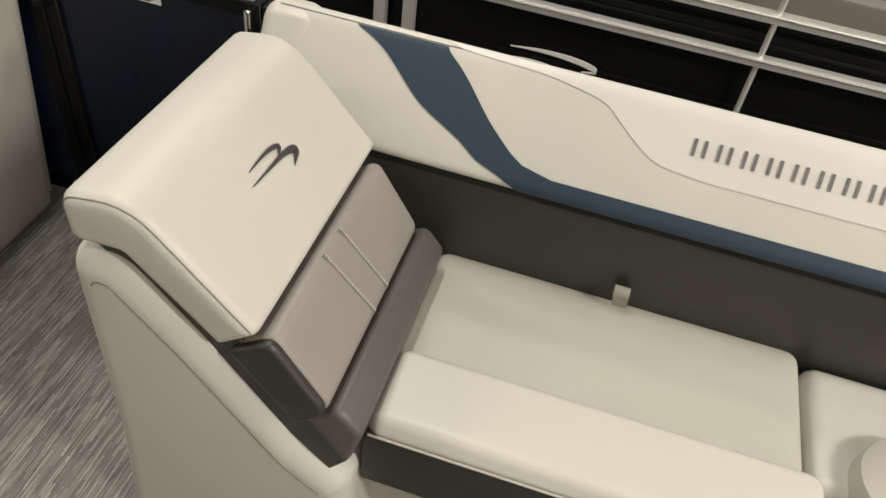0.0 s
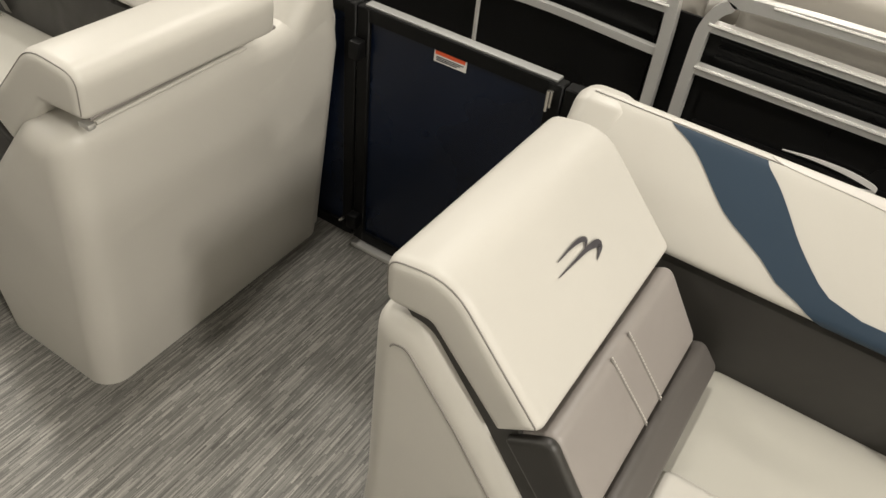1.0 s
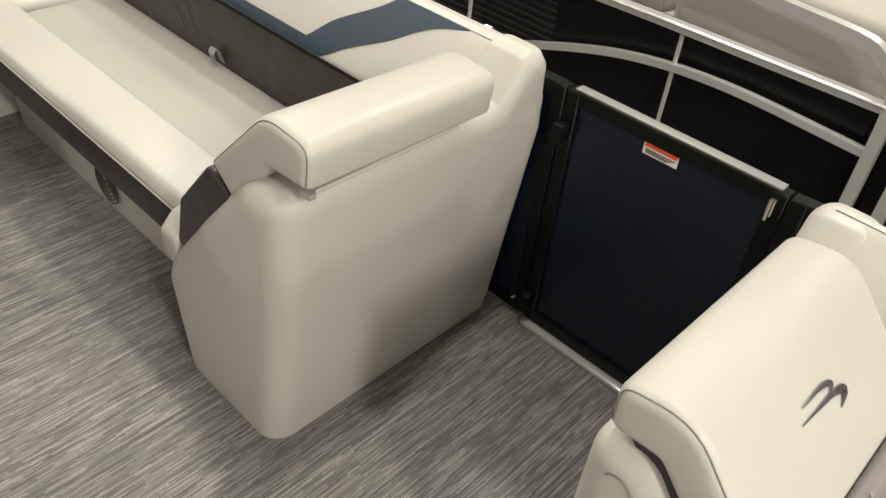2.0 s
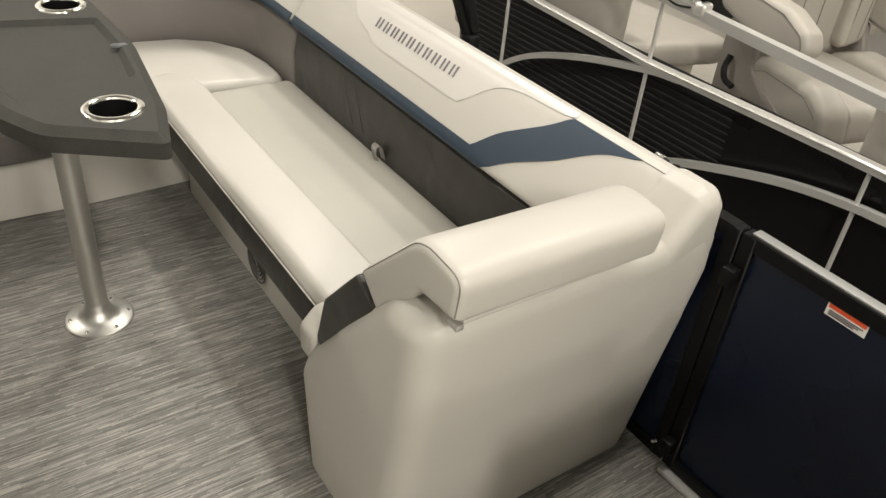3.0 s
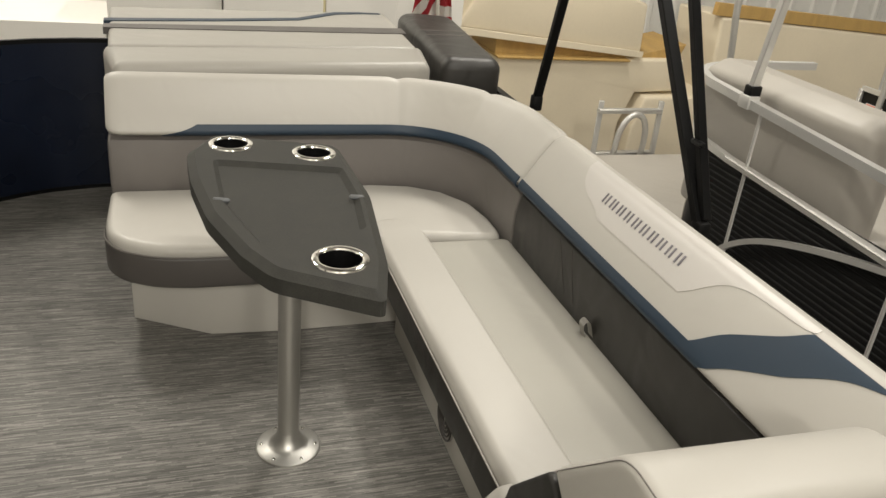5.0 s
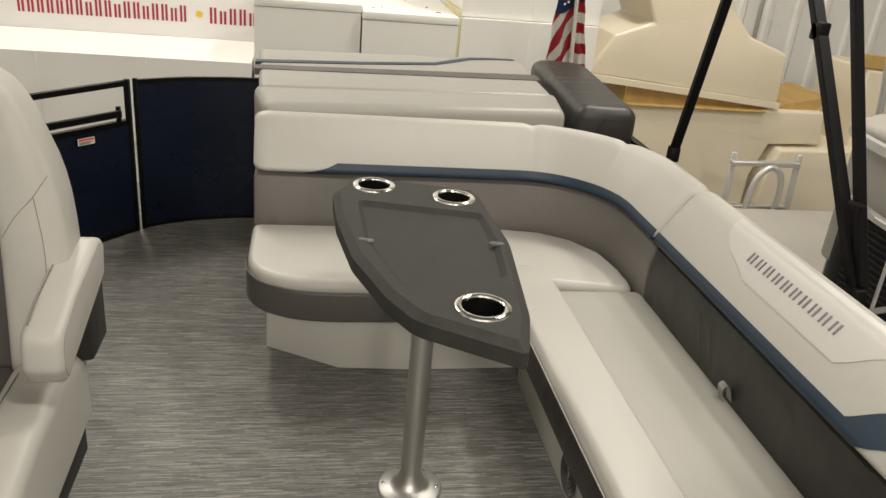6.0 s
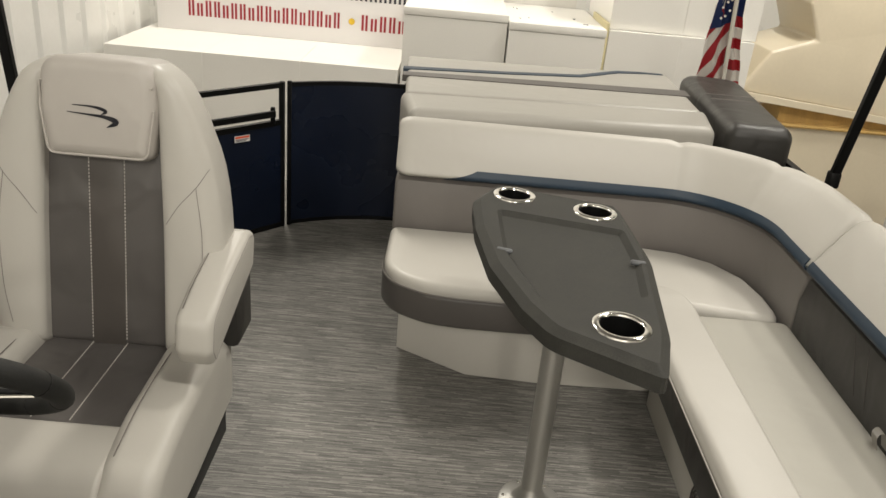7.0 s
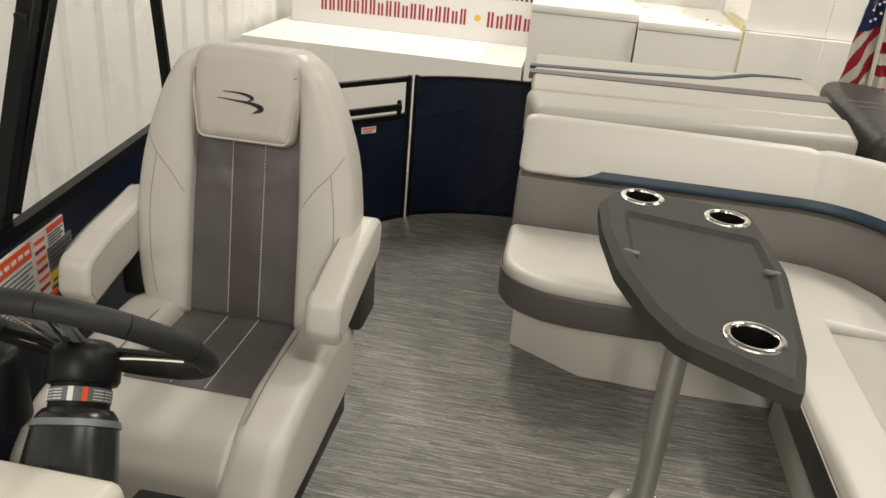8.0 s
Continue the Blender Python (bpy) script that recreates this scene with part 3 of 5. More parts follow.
# corner seat that follows the bow lounge
bow2 = thing("bow_corner_seat", (1.0, 1.6, 0), "ivory vinyl bow corner seat beside the lounge cushion", "boat seat")
part("seat_cushion", prism(rounded([(0.450, 1.50), (1.3, 1.36), (1.9, 1.36), (1.9, 1.76), (0.445, 1.765)], 0.03), 0.30, 0.400, "z", 0.03, 4), VINYL, bow2, "", 50)
part("front_pad", prism(rounded([(0.475, 1.33), (1.9, 1.20), (1.9, 1.35), (0.475, 1.492)], 0.03), 0.30, 0.398, "z", 0.03, 4), VINYL, bow2, "", 50)
part("armrest_pad", lathe([(0.0, 0.06), (0.07, 0.06), (0.095, 0.045), (0.10, 0.0)], (0.605, 1.525, 0.392), 28), SEAT_GREY, bow2, "round grey pad on the seat")

# pods at the gate


def pod(parent, shell, bolster, low, foot, y1, drop, soft, front=1.258, low_y=1.742, back=1.93, seam=True):
    """The upholstered end of a lounge beside the gate: shell, slanted bolster and lower backrest."""
    part("end_shell", prism(rounded(*shell, 5), front, back, "y", soft, 7), VINYL, parent, "ivory vinyl-clad end shell", 50)
    sh = drawn_in(rounded(*shell, 5), soft - 0.002)
    if seam:
        part("shell_seam", tube([(q[0], front - 0.0003, q[1]) for q in sh[13:40]], 0.0015, 5), PIPING, parent)
    bm = prism(rounded(*bolster, 5), 1.268, y1, "y", 0.020, 5, crown=0.0)
    for v in bm.verts:
        if v.co.z > 0.66:
            v.co.z -= drop * ((v.co.y - 1.268) / 0.47) ** 2 * min(1.0, (v.co.z - 0.66) / 0.12)
    b = part("bolster", bm, VINYL, parent, "thick ivory bolster", 50)
    ring = drawn_in(rounded(*bolster, 5), 0.006)[4:22]
    part("piping", tube([(p[0], 1.2735, p[1]) for p in ring], 0.0012, 5), PIPING, b)
    part("lower_back", prism(rounded(*low, 5), 1.284, low_y, "y", 0.010, 4), TAUPE, parent, "taupe lower backrest with stitching", 50)
    part("end_panel", prism(drawn_in(rounded(*low, 5), 0.002), 1.270, 1.290, "y", 0.008, 3), CHARCOAL, parent, "charcoal end panel of the lower backrest", 50)
    if foot:
        part("foot_roll", prism(rounded(*foot, 5), 1.285, low_y + 0.02, "y", 0.012, 3), BAND_TAUPE, parent, "charcoal roll at the foot of the backrest", 50)
    return b




def shoulder(parent, face, deep, side, slim=0.0):
    """The raised outer corner of a lounge end, where the back roll runs into the shell; face: (z, x) of its gate side."""
    prof = rounded([(1.66, 0.0), (1.985, 0.0), (1.975, 0.60), (1.955, 0.71), (1.945, 0.765), (1.920, 0.796), (1.886, 0.803), (1.858, 0.790), (1.80, 0.708), (1.764, 0.645), (1.66, 0.62)], [0, 0.01, 0.05, 0.04, 0.02, 0.02, 0.02, 0.02, 0.05, 0.03, 0.02], 5)
    bm = prism(prof, 0.0, deep, "x", 0.024 if deep < 0.1 else 0.042, 7)
    for v in bm.verts:
        if v.co.z > 0.60:
            k = min(1.0, (v.co.z - 0.60) / 0.10)
            v.co.y -= slim * k * max(0.0, (v.co.y - 1.80) / 0.15)
            v.co.z -= slim * 0.5 * k
        v.co.x = lerp_table(face, min(v.co.z, 0.80)) + side * (0.0008 - v.co.x)
    part("shoulder", bm, VINYL, parent, "", 60)


shoulder(bow, [(0.0, -0.690), (0.30, -0.665), (0.80, -0.660)], 0.12, -1, 0.022)
bow_b = pod(bow,
    ([(-0.692, -0.05), (-0.665, 0.30), (-0.660, 0.715), (-0.575, 0.730), (-0.470, 0.600), (-0.330, 0.400), (-0.255, 0.335), (-0.255, -0.05)], [0.01, 0.1, 0.05, 0.06, 0.2, 0.1, 0.03, 0.01]),
    ([(-0.644, 0.733), (-0.646, 0.815), (-0.545, 0.832), (-0.388, 0.650), (-0.449, 0.603), (-0.570, 0.737)], [0.02, 0.03, 0.09, 0.012, 0.01, 0.03]),
    ([(-0.372, 0.648), (-0.286, 0.518), (-0.340, 0.470), (-0.440, 0.600)], [0.02, 0.03, 0.01, 0.01]),
    ([(-0.278, 0.515), (-0.240, 0.470), (-0.262, 0.380), (-0.345, 0.440), (-0.340, 0.475)], [0.02, 0.02, 0.01, 0.01, 0.01]), 1.735, 0.012, 0.044, low_y=1.695)
# dark filler that stands for the shade between cushions and shell
part("gap_shade", prism([(-0.62, 0.735), (-0.555, 0.765), (-0.43, 0.63), (-0.33, 0.49), (-0.262, 0.395), (-0.29, 0.355), (-0.36, 0.43), (-0.49, 0.60)], 1.283, 1.70, "y", 0.002, 1), CHARCOAL, bow, "dark filler for the shade in the gap behind the cushions")
def stitch_row(p, q, lift, parent, pitch=0.0085, r=0.0015):
    """A row of short pale stitches from p to q."""
    p, q = Vector(p), Vector(q)
    n = int((q - p).length / pitch)
    bm = bmesh.new()
    for i in range(n):
        a, b = p.lerp(q, (i + 0.15) / n), p.lerp(q, (i + 0.75) / n)
        tube([a + lift, b + lift], r, 5, bm=bm)
    return part("stitching", bm, THREAD, parent)


# stitched middle band of the taupe backrest
LIFT = Vector((0.83, 0, 0.55)) * 0.002
rim_a = [Vector(p) for p in ((-0.3705, 1.450, 0.6455), (-0.2915, 1.473, 0.5265))]
rim_b = [Vector(p) for p in ((-0.3705, 1.511, 0.6455), (-0.2915, 1.531, 0.5265))]
for p, q in (rim_a, rim_b):
    part("seam", tube([p + LIFT * 0.1, q + LIFT * 0.1], 0.0016, 6), PIPING, bow)
    stitch_row(p + Vector((0, 0.004, 0)), q + Vector((0, 0.004, 0)), LIFT * 0.3, bow, 0.007, 0.0011)


def wing_mark(origin, u, v, size, parent, mat=PEWTER):
    """A maker's mark as two plain swept strokes; u across, v up."""
    o, u, v = Vector(origin), Vector(u).normalized(), Vector(v).normalized()
    n = u.cross(v)
    strokes = [(((-0.40, 0.18), (-0.10, 0.175), (0.10, 0.15), (0.22, 0.095), (0.13, 0.035)), (0.012, 0.032, 0.055, 0.062, 0.012)),
               (((-0.50, 0.045), (-0.10, 0.020), (0.20, -0.005), (0.41, -0.085), (0.23, -0.195)), (0.012, 0.036, 0.065, 0.105, 0.010))]
    for st, wide in strokes:
        mid = smooth_line([Vector((*p, 0)) for p in st], 6)
        own = bmesh.new()
        pairs = []
        for i, p in enumerate(mid):
            t = (mid[min(i + 1, len(mid) - 1)] - mid[max(i - 1, 0)]).normalized()
            w = lerp_table([(k / 4, wide[k]) for k in range(5)], i / (len(mid) - 1)) / 2
            s = Vector((-t.y, t.x, 0)) * w
            pairs.append([own.verts.new(o + (u * q.x + v * q.y) * size + n * 0.0012) for q in (p + s, p - s)])
        for a, b in zip(pairs, pairs[1:]):
            own.faces.new((a[0], a[1], b[1], b[0]))
        bmesh.ops.solidify(own, geom=own.faces[:], thickness=0.002)
        part("emblem", own, mat, parent, "dark emblem of two strokes")


slope = (Vector((-0.388, 0, 0.650)) - Vector((-0.545, 0, 0.832))).normalized()
wing_mark((-0.469, 1.506, 0.744), (0, 1, 0), -slope, 0.128, bow_b)

# aft lounge, down the port side and round the stern
aft = thing("aft_lounge", (-2.2, 1.6, 0), "ivory and charcoal L-shaped aft lounge with a blue stripe", "boat seat")
S_SEAM = at_x(AFT, -2.86)
roll = part("back_roll", padded(AFT, ROLL, at_x(AFT, -1.30), S_SEAM, 0.045), VINYL, aft)
pleats = [AFT.s[1] + 0.20, AFT.s[1] + 0.48]


def pleat(s, d, z):
    return sum(0.085 * math.exp(-((s - p) / 0.016) ** 2) for p in pleats)


roll2 = part("corner_roll", padded(AFT, ROLL, S_SEAM + 0.002, AFT.s[-1], 0.045, 0.012, pleat), VINYL, aft)
part("lower_back", padded(AFT, LOWER, at_x(AFT, -1.45), S_SEAM, 0.012), CHARCOAL, aft, "charcoal lower backrest panel")
part("corner_lower_back", padded(AFT, LOWER, S_SEAM + 0.004, AFT.s[-1], 0.012, 0.03), SHADED_TAUPE, aft, "taupe lower backrest round the corner")
left = [(0.0, -1.835), (BAND, -1.755), (roll_v(0.717), -1.612), (roll_v(0.787), -1.446), (1.0, -1.41)]
right = [(BAND, -1.865), (roll_v(0.698), -1.80), (roll_v(0.762), -1.685), (roll_v(0.79), -1.64), (1.0, -1.60)]
sb = roll_patch(AFT, stripe_rows(left, right, AFT, BAND, roll_v(0.790)))
roll_patch(AFT, [(v, at_x(AFT, lerp_table(left, v)), at_x(AFT, -1.865)) for v in steps(0.01, BAND, 0.05)], bm=sb)
roll_patch(AFT, [(v, at_x(AFT, -1.865), S_SEAM - 0.01) for v in steps(0.01, BAND, 0.05)], across=40, bm=sb)
part("stripe", sb, BLUE, roll, "slate-blue vinyl stripe")
S_END = AFT.s[-1] - 0.30
sb = roll_patch(AFT, [(v, S_SEAM + 0.012, S_END + 0.12 * (1 - ((v - 0.01) / (BAND - 0.01)) ** 1.5)) for v in steps(0.01, BAND, 0.03)], across=70)
part("stripe", sb, BLUE, roll2, "slate-blue vinyl stripe")
edge_f = [(roll_v(0.700), -1.985), (roll_v(0.72), -1.955), (roll_v(0.75), -1.917), (roll_v(0.776), -1.86), (roll_v(0.784), -1.80), (roll_v(0.7885), -1.665), (1.0, -1.64)]
edge_b = [(roll_v(0.700), -2.40), (roll_v(0.717), -2.446), (roll_v(0.735), -2.53), (roll_v(0.765), -2.58), (1.0, -2.60)]
plate = roll_patch(AFT, [(v, at_x(AFT, lerp_table(edge_f, v)), at_x(AFT, lerp_table(edge_b, v))) for v in steps(roll_v(0.70), 0.99, 0.008)], 0.0018, 40)
part("logo_panel", plate, VINYL_LOGO, roll, "pale sewn panel with a pewter mark")
part("crown_seam", tube([on_roll(AFT, at_x(AFT, x), roll_v(0.7905), 0.0004) for x in steps(-1.66, -1.32, 0.03)], 0.0012, 5), PIPING, roll)
lettering(AFT, -2.435, -2.02, 0.738, 0.762, roll)
for x0, x1 in ((-2.52, -2.44), (-2.44, -2.38)):
    part("seam", tube([AFT.place(at_x(AFT, x0 + (x1 - x0) * t / 5), -0.0125, 0.59 - 0.15 * t / 5) for t in range(6)], 0.0013, 5), BAND_TAUPE, aft)
cushion("seat_cushion", -2.905, -1.62, 1.464, 1.768, 0.32, 0.405, SEAT_VINYL, aft, 0.012)
front_pad(-3.09, -1.715, aft, y1=1.490, z=0.411, lobe=0.17, soft=0.014)
strap(-2.255, aft)
part("seat_base", box(-2.98, -1.50, 1.405, 1.97, 0.0, 0.30, 0.006), BASE_GREY, aft, "pale grey recessed seat base")
spk = thing("speaker", (-2.36, 1.385, 0.10), "round black grille speaker in the seat base", "speaker")
for k in range(5):
    ring = [(-2.36 + (0.014 + 0.012 * k) * math.cos(math.tau * j / 24), 1.399, 0.092 + (0.014 + 0.012 * k) * math.sin(math.tau * j / 24)) for j in range(24)]
    part("grille_ring", tube(ring, 0.003, 6, True), CHAIR_GREY, spk)
part("basket", moved(lathe([(0.0, 0.0), (0.066, 0.0), (0.066, 0.03)], (0, 0, 0), 28), Matrix.Translation((-2.36, 1.402, 0.092)) @ Matrix.Rotation(radians(-90), 4, "X")), BASE_GREY, spk)
shoulder(aft, [(0.0, -1.354), (0.45, -1.2865), (0.715, -1.2655), (0.80, -1.259)], 0.14, 1)
aft_b = pod(aft,
    ([(-1.352, -0.05), (-1.285, 0.45), (-1.264, 0.715), (-1.395, 0.700), (-1.555, 0.520), (-1.725, 0.315), (-1.748, 0.26), (-1.703, -0.05)], [0.02, 0.2, 0.05, 0.09, 0.2, 0.05, 0.02, 0.05]),
    ([(-1.226, 0.752), (-1.216, 0.842), (-1.335, 0.850), (-1.515, 0.668), (-1.450, 0.610), (-1.325, 0.745)], [0.015, 0.035, 0.09, 0.012, 0.01, 0.03]),
    ([(-1.528, 0.652), (-1.66, 0.50), (-1.70, 0.36), (-1.58, 0.34), (-1.44, 0.60)], [0.02, 0.03, 0.02, 0.01, 0.01]),
    None, 1.712, 0.012, 0.058, front=1.243, back=1.978, seam=False)
part("zipper", tube([(-1.255, y, 0.735) for y in steps(1.30, 1.735, 0.1)], 0.004, 6), TAUPE, aft)
part("zip_flap", tube([(-1.2635, y, 0.716) for y in steps(1.315, 1.66, 0.1)], 0.0045, 8), VINYL, aft, "welted flap over the zipper")
part("end_wrap", prism(rounded([(1.262, 0.290), (1.262, 0.362), (1.300, 0.403), (1.40, 0.409), (1.40, 0.290)], [0.01, 0.03, 0.04, 0.01, 0.01], 4), -1.765, -1.692, "x", 0.014, 4), VINYL, aft, "ivory wrap over the end of the seat front", 50)
part("zip_pull", box(-1.262, -1.236, 1.283, 1.298, 0.726, 0.737, 0.002), ALU, aft)

# stern bench
stern = thing("stern_bench", (-3.2, 1.0, 0), "ivory vinyl stern bench with a charcoal front band", "boat seat")
FRONT = [(q.x, q.y) for q in smooth_line([(-3.17, 0.452), (-3.085, 0.464), (-3.01, 0.512), (-2.958, 0.60), (-2.938, 0.70), (-2.934, 0.80), (-2.934, 0.95), (-2.936, 1.10), (-2.945, 1.33)], 4)]
outline = [(-3.425, 0.452)] + FRONT + [(-2.965, 1.475), (-2.91, 1.762)] + [(x, y) for x, y in [(-3.08, 1.760), (-3.22, 1.735), (-3.34, 1.655), (-3.41, 1.54), (-3.432, 1.40)]]
top_line = rounded(outline, [0.03] + [0.004] * len(FRONT) + [0.06] * (len(outline) - len(FRONT) - 1))
part("seat_cushion", prism(top_line, 0.33, 0.408, "z", 0.026, 4), VINYL, stern, "", 50)
band_line = [(-3.43, 0.446)] + [(x + 0.008 * (1 if y > 0.6 else max(0.0, (x + 3.17) / 0.22)), y - 0.006 * (1 if y < 0.55 else 0.4)) for x, y in FRONT] + [(-2.955, 1.40), (-3.30, 1.40), (-3.43, 1.40)]
part("front_band", prism(band_line, 0.262, 0.372, "z", 0.012, 3), BAND_TAUPE, stern, "charcoal vinyl front band")
part("piping", tube([(p[0], p[1], 0.374) for p in band_line if p[0] > -3.40 and p[1] < 1.385], 0.0025, 5), PIPING, stern)
part("seat_base", prism([(-3.43, 0.512), (-3.214, 0.512), (-3.066, 0.769), (-3.050, 1.034), (-3.06, 1.43), (-3.43, 1.43)], 0.0, 0.27, "z", 0.006, 2), BASE_GREY, stern, "pale grey moulded base")
part("base_lip", prism([(-3.43, 0.492), (-3.202, 0.490), (-3.046, 0.758), (-3.030, 1.03), (-3.040, 1.40), (-3.43, 1.40)], 0.246, 0.262, "z", 0.004, 2), BASE_GREY, stern)

# sun pad behind the bench
pad = thing("sun_pad", (-4.2, 1.05, 0), "pale grey vinyl sun pad with blue and taupe bands", "sun pad")
part("base", box(-4.61, -3.62, 0.47, 1.68, 0.0, 0.70, 0.01), BASE_GREY, pad)


def layer(name, x0, x1, z0, z1, mat, r=0.02, label="", y0=0.405, y1=1.735, skew=0.0):
    prof = rounded([(x0, y0), (x1, y0 + 0.045 * (x1 + 4.85)), (x1 - skew, y1 - 0.04 * (x1 + 4.85)), (x0 - skew, y1)], 0.03)
    return part(name, prism(prof, z0, z1, "z", r, 4), mat, pad, label, 50)


layer("front_roll", -3.90, -3.585, 0.62, 0.818, PAD_GREY, 0.038, y0=0.425, skew=0.12)
layer("cushion", -4.64, -3.84, 0.70, 0.825, PAD_GREY, 0.02, skew=0.12)
part("taupe_band", prism([(-4.225, 0.410), (-4.145, 0.414), (-4.192, 1.11), (-4.235, 1.715), (-4.355, 1.722), (-4.296, 1.12)], 0.80, 0.8285, "z", 0), BAND_TAUPE, pad, "taupe band across the pad")
part("blue_band", prism([(-4.345, 0.405), (-4.285, 0.407), (-4.372, 0.874), (-4.468, 1.25), (-4.565, 1.36), (-4.66, 1.46), (-4.705, 1.60), (-4.715, 1.70), (-4.737, 1.70), (-4.737, 1.58), (-4.71, 1.46), (-4.625, 1.36), (-4.52, 1.25), (-4.425, 0.874)], 0.80, 0.8285, "z", 0), BLUE, pad, "narrow blue band that sweeps aft")
pad_arm = thing("side_cushion", (-4.2, 1.9, 0), "charcoal vinyl side cushion beside the sun pad", "cushion")
part("cushion", prism(rounded([(-4.80, 1.80), (-3.72, 1.74), (-3.70, 2.00), (-4.74, 2.10)], [0.10, 0.05, 0.06, 0.12]), 0.62, 0.835, "z", 0.05, 5), CHARCOAL, pad_arm, "", 50)
part("base", box(-4.70, -3.70, 1.80, 1.96, 0.0, 0.63, 0.01), BASE_GREY, pad_arm)
for sx in (-4.30, -4.20):
    part("seam", tube([(sx, y, 0.8355) for y in steps(1.80, 2.03, 0.05)], 0.002, 4), TAUPE, pad_arm)

# ---- table ----
TOP = 0.812
table = thing("pedestal_table", (-2.435, 0.956, 0), "dark grey moulded pedestal table with three steel cup holders", "table")
outer = rounded([(-2.835, 0.785), (-2.735, 1.125), (-2.38, 1.142), (-2.01, 1.100), (-1.862, 1.062), (-1.990, 0.862), (-2.09, 0.812), (-2.28, 0.752), (-2.50, 0.722), (-2.69, 0.716)],
                [0.03, 0.03, 0.5, 0.3, 0.016, 0.10, 0.1, 0.2, 0.2, 0.09], 4)
CUPS = [(-2.022, 1.003), (-2.656, 1.046), (-2.735, 0.832)]
tray = rounded([(-2.622, 0.778), (-2.545, 1.104), (-2.35, 1.108), (-2.165, 1.088), (-2.11, 0.852), (-2.36, 0.785)], [0.02, 0.02, 0.2, 0.02, 0.02, 0.2], 3)


def ring_of(c, r, n=28):
    return [(c[0] + r * math.cos(math.tau * j / n), c[1] + r * math.sin(math.tau * j / n)) for j in range(n)]


from mathutils.geometry import tessellate_polygon


def sheet(bm, loops, z):
    """A flat face with holes: the first loop is its outline."""
    tris = tessellate_polygon([[Vector((*p, 0)) for p in lp] for lp in loops])
    flat = [p for lp in loops for p in lp]
    vs = [bm.verts.new((*p, z)) for p in flat]
    for t in tris:
        try:
            bm.faces.new([vs[i] for i in t])
        except ValueError:
            pass


def skirt(bm, a, za, b, zb):
    k = len(a)
    va = [bm.verts.new((*p, za)) for p in a]
    vb = [bm.verts.new((*p, zb)) for p in b]
    for i in range(k):
        bm.faces.new((va[i], va[(i + 1) % k], vb[(i + 1) % k], vb[i]))


bm = bmesh.new()
rim = drawn_in(outer, 0.020)
floor_line = drawn_in(tray, 0.013)
sheet(bm, [rim, tray] + [ring_of(c, 0.046) for c in CUPS], TOP)
sheet(bm, [floor_line], TOP - 0.013)
skirt(bm, tray, TOP, floor_line, TOP - 0.013)
skirt(bm, rim, TOP, outer, TOP - 0.014)
skirt(bm, outer, TOP - 0.014, outer, TOP - 0.048)
sheet(bm, [outer] + [ring_of(c, 0.046) for c in CUPS], TOP - 0.048)
for c in CUPS:
    skirt(bm, ring_of(c, 0.046), TOP, ring_of(c, 0.046), TOP - 0.048)
bmesh.ops.remove_doubles(bm, verts=bm.verts[:], dist=1e-5)
tabletop = part("tabletop", bm, PLASTIC, table, "dark grey textured moulded top with a recessed tray", 25)
# ribs of the top's plastic, their highlight put in as a paler grey
for a, b in (((-2.359, 0.768), (-2.349, 0.806)), ((-2.346, 1.120), (-2.352, 1.084))):
    part("tray_rib", bar((*a, TOP - 0.003), (*b, TOP - 0.003), 0.013, 0.012, bevel=0.004), GREY_BAND, tabletop)
for c in CUPS:
    cup = part("cup_holder", lathe([(0.0436, 0.000), (0.0450, 0.0040), (0.0475, 0.0055), (0.054, 0.0060), (0.0585, 0.0035), (0.060, -0.001)], (*c, TOP), 36), CHROME, tabletop, "polished steel cup holder ring")
    part("cup_well", lathe([(0.0, -0.069), (0.0436, -0.069), (0.0437, 0.001)], (*c, TOP), 28), BLACK, cup, "black cup well")
PX, PY = -2.435, 0.956
part("pole", lathe([(0.030, 0.03), (0.030, TOP - 0.06)], (PX, PY, 0), 28), SATIN, table, "satin aluminium pole")
part("mount", lathe([(0.0, TOP - 0.049), (0.10, TOP - 0.049), (0.10, TOP - 0.058), (0.040, TOP - 0.075), (0.034, TOP - 0.12), (0.030, TOP - 0.12)], (PX, PY, 0), 28), PLASTIC, table)
flange = part("floor_flange", lathe([(0.0, 0.06), (0.030, 0.06), (0.034, 0.045), (0.046, 0.020), (0.060, 0.011), (0.086, 0.009), (0.091, 0.005), (0.092, 0.0)], (PX, PY, 0), 40), SATIN, table, "round satin floor flange")
for k in range(6):
    a = math.tau * (k + 0.35) / 6
    part("screw", lathe([(0.0, 0.0125), (0.003, 0.0125), (0.0055, 0.0095), (0.0055, 0.008)], (PX + 0.076 * math.cos(a), PY + 0.076 * math.sin(a), 0), 10), CHROME, flange)

# ---- helm chair ----
CX, CY = -2.20, -0.165
chair = thing("helm_chair", (CX, CY, 0), "ivory and charcoal captain's chair with armrests, turned to the bow", "chair")
# back: built flat in its own plane (a across, b up), then laid back
LEAN_BACK = Matrix.Translation((-2.385, CY, 0.45)) @ Matrix.Rotation(radians(-9), 4, "Y")


def backmap(a, b, depth):
    """A place in the backrest: a across to port, b up, depth forward."""
    return LEAN_BACK @ Vector((depth, a, b))


def back_pad(name, outline, d0, d1, mat, parent, bevel=0.02, label="", seg=4):
    bm = prism(outline, d0, d1, "x", bevel, seg)
    moved(bm, LEAN_BACK)
    return part(name, bm, mat, parent, label, 50)


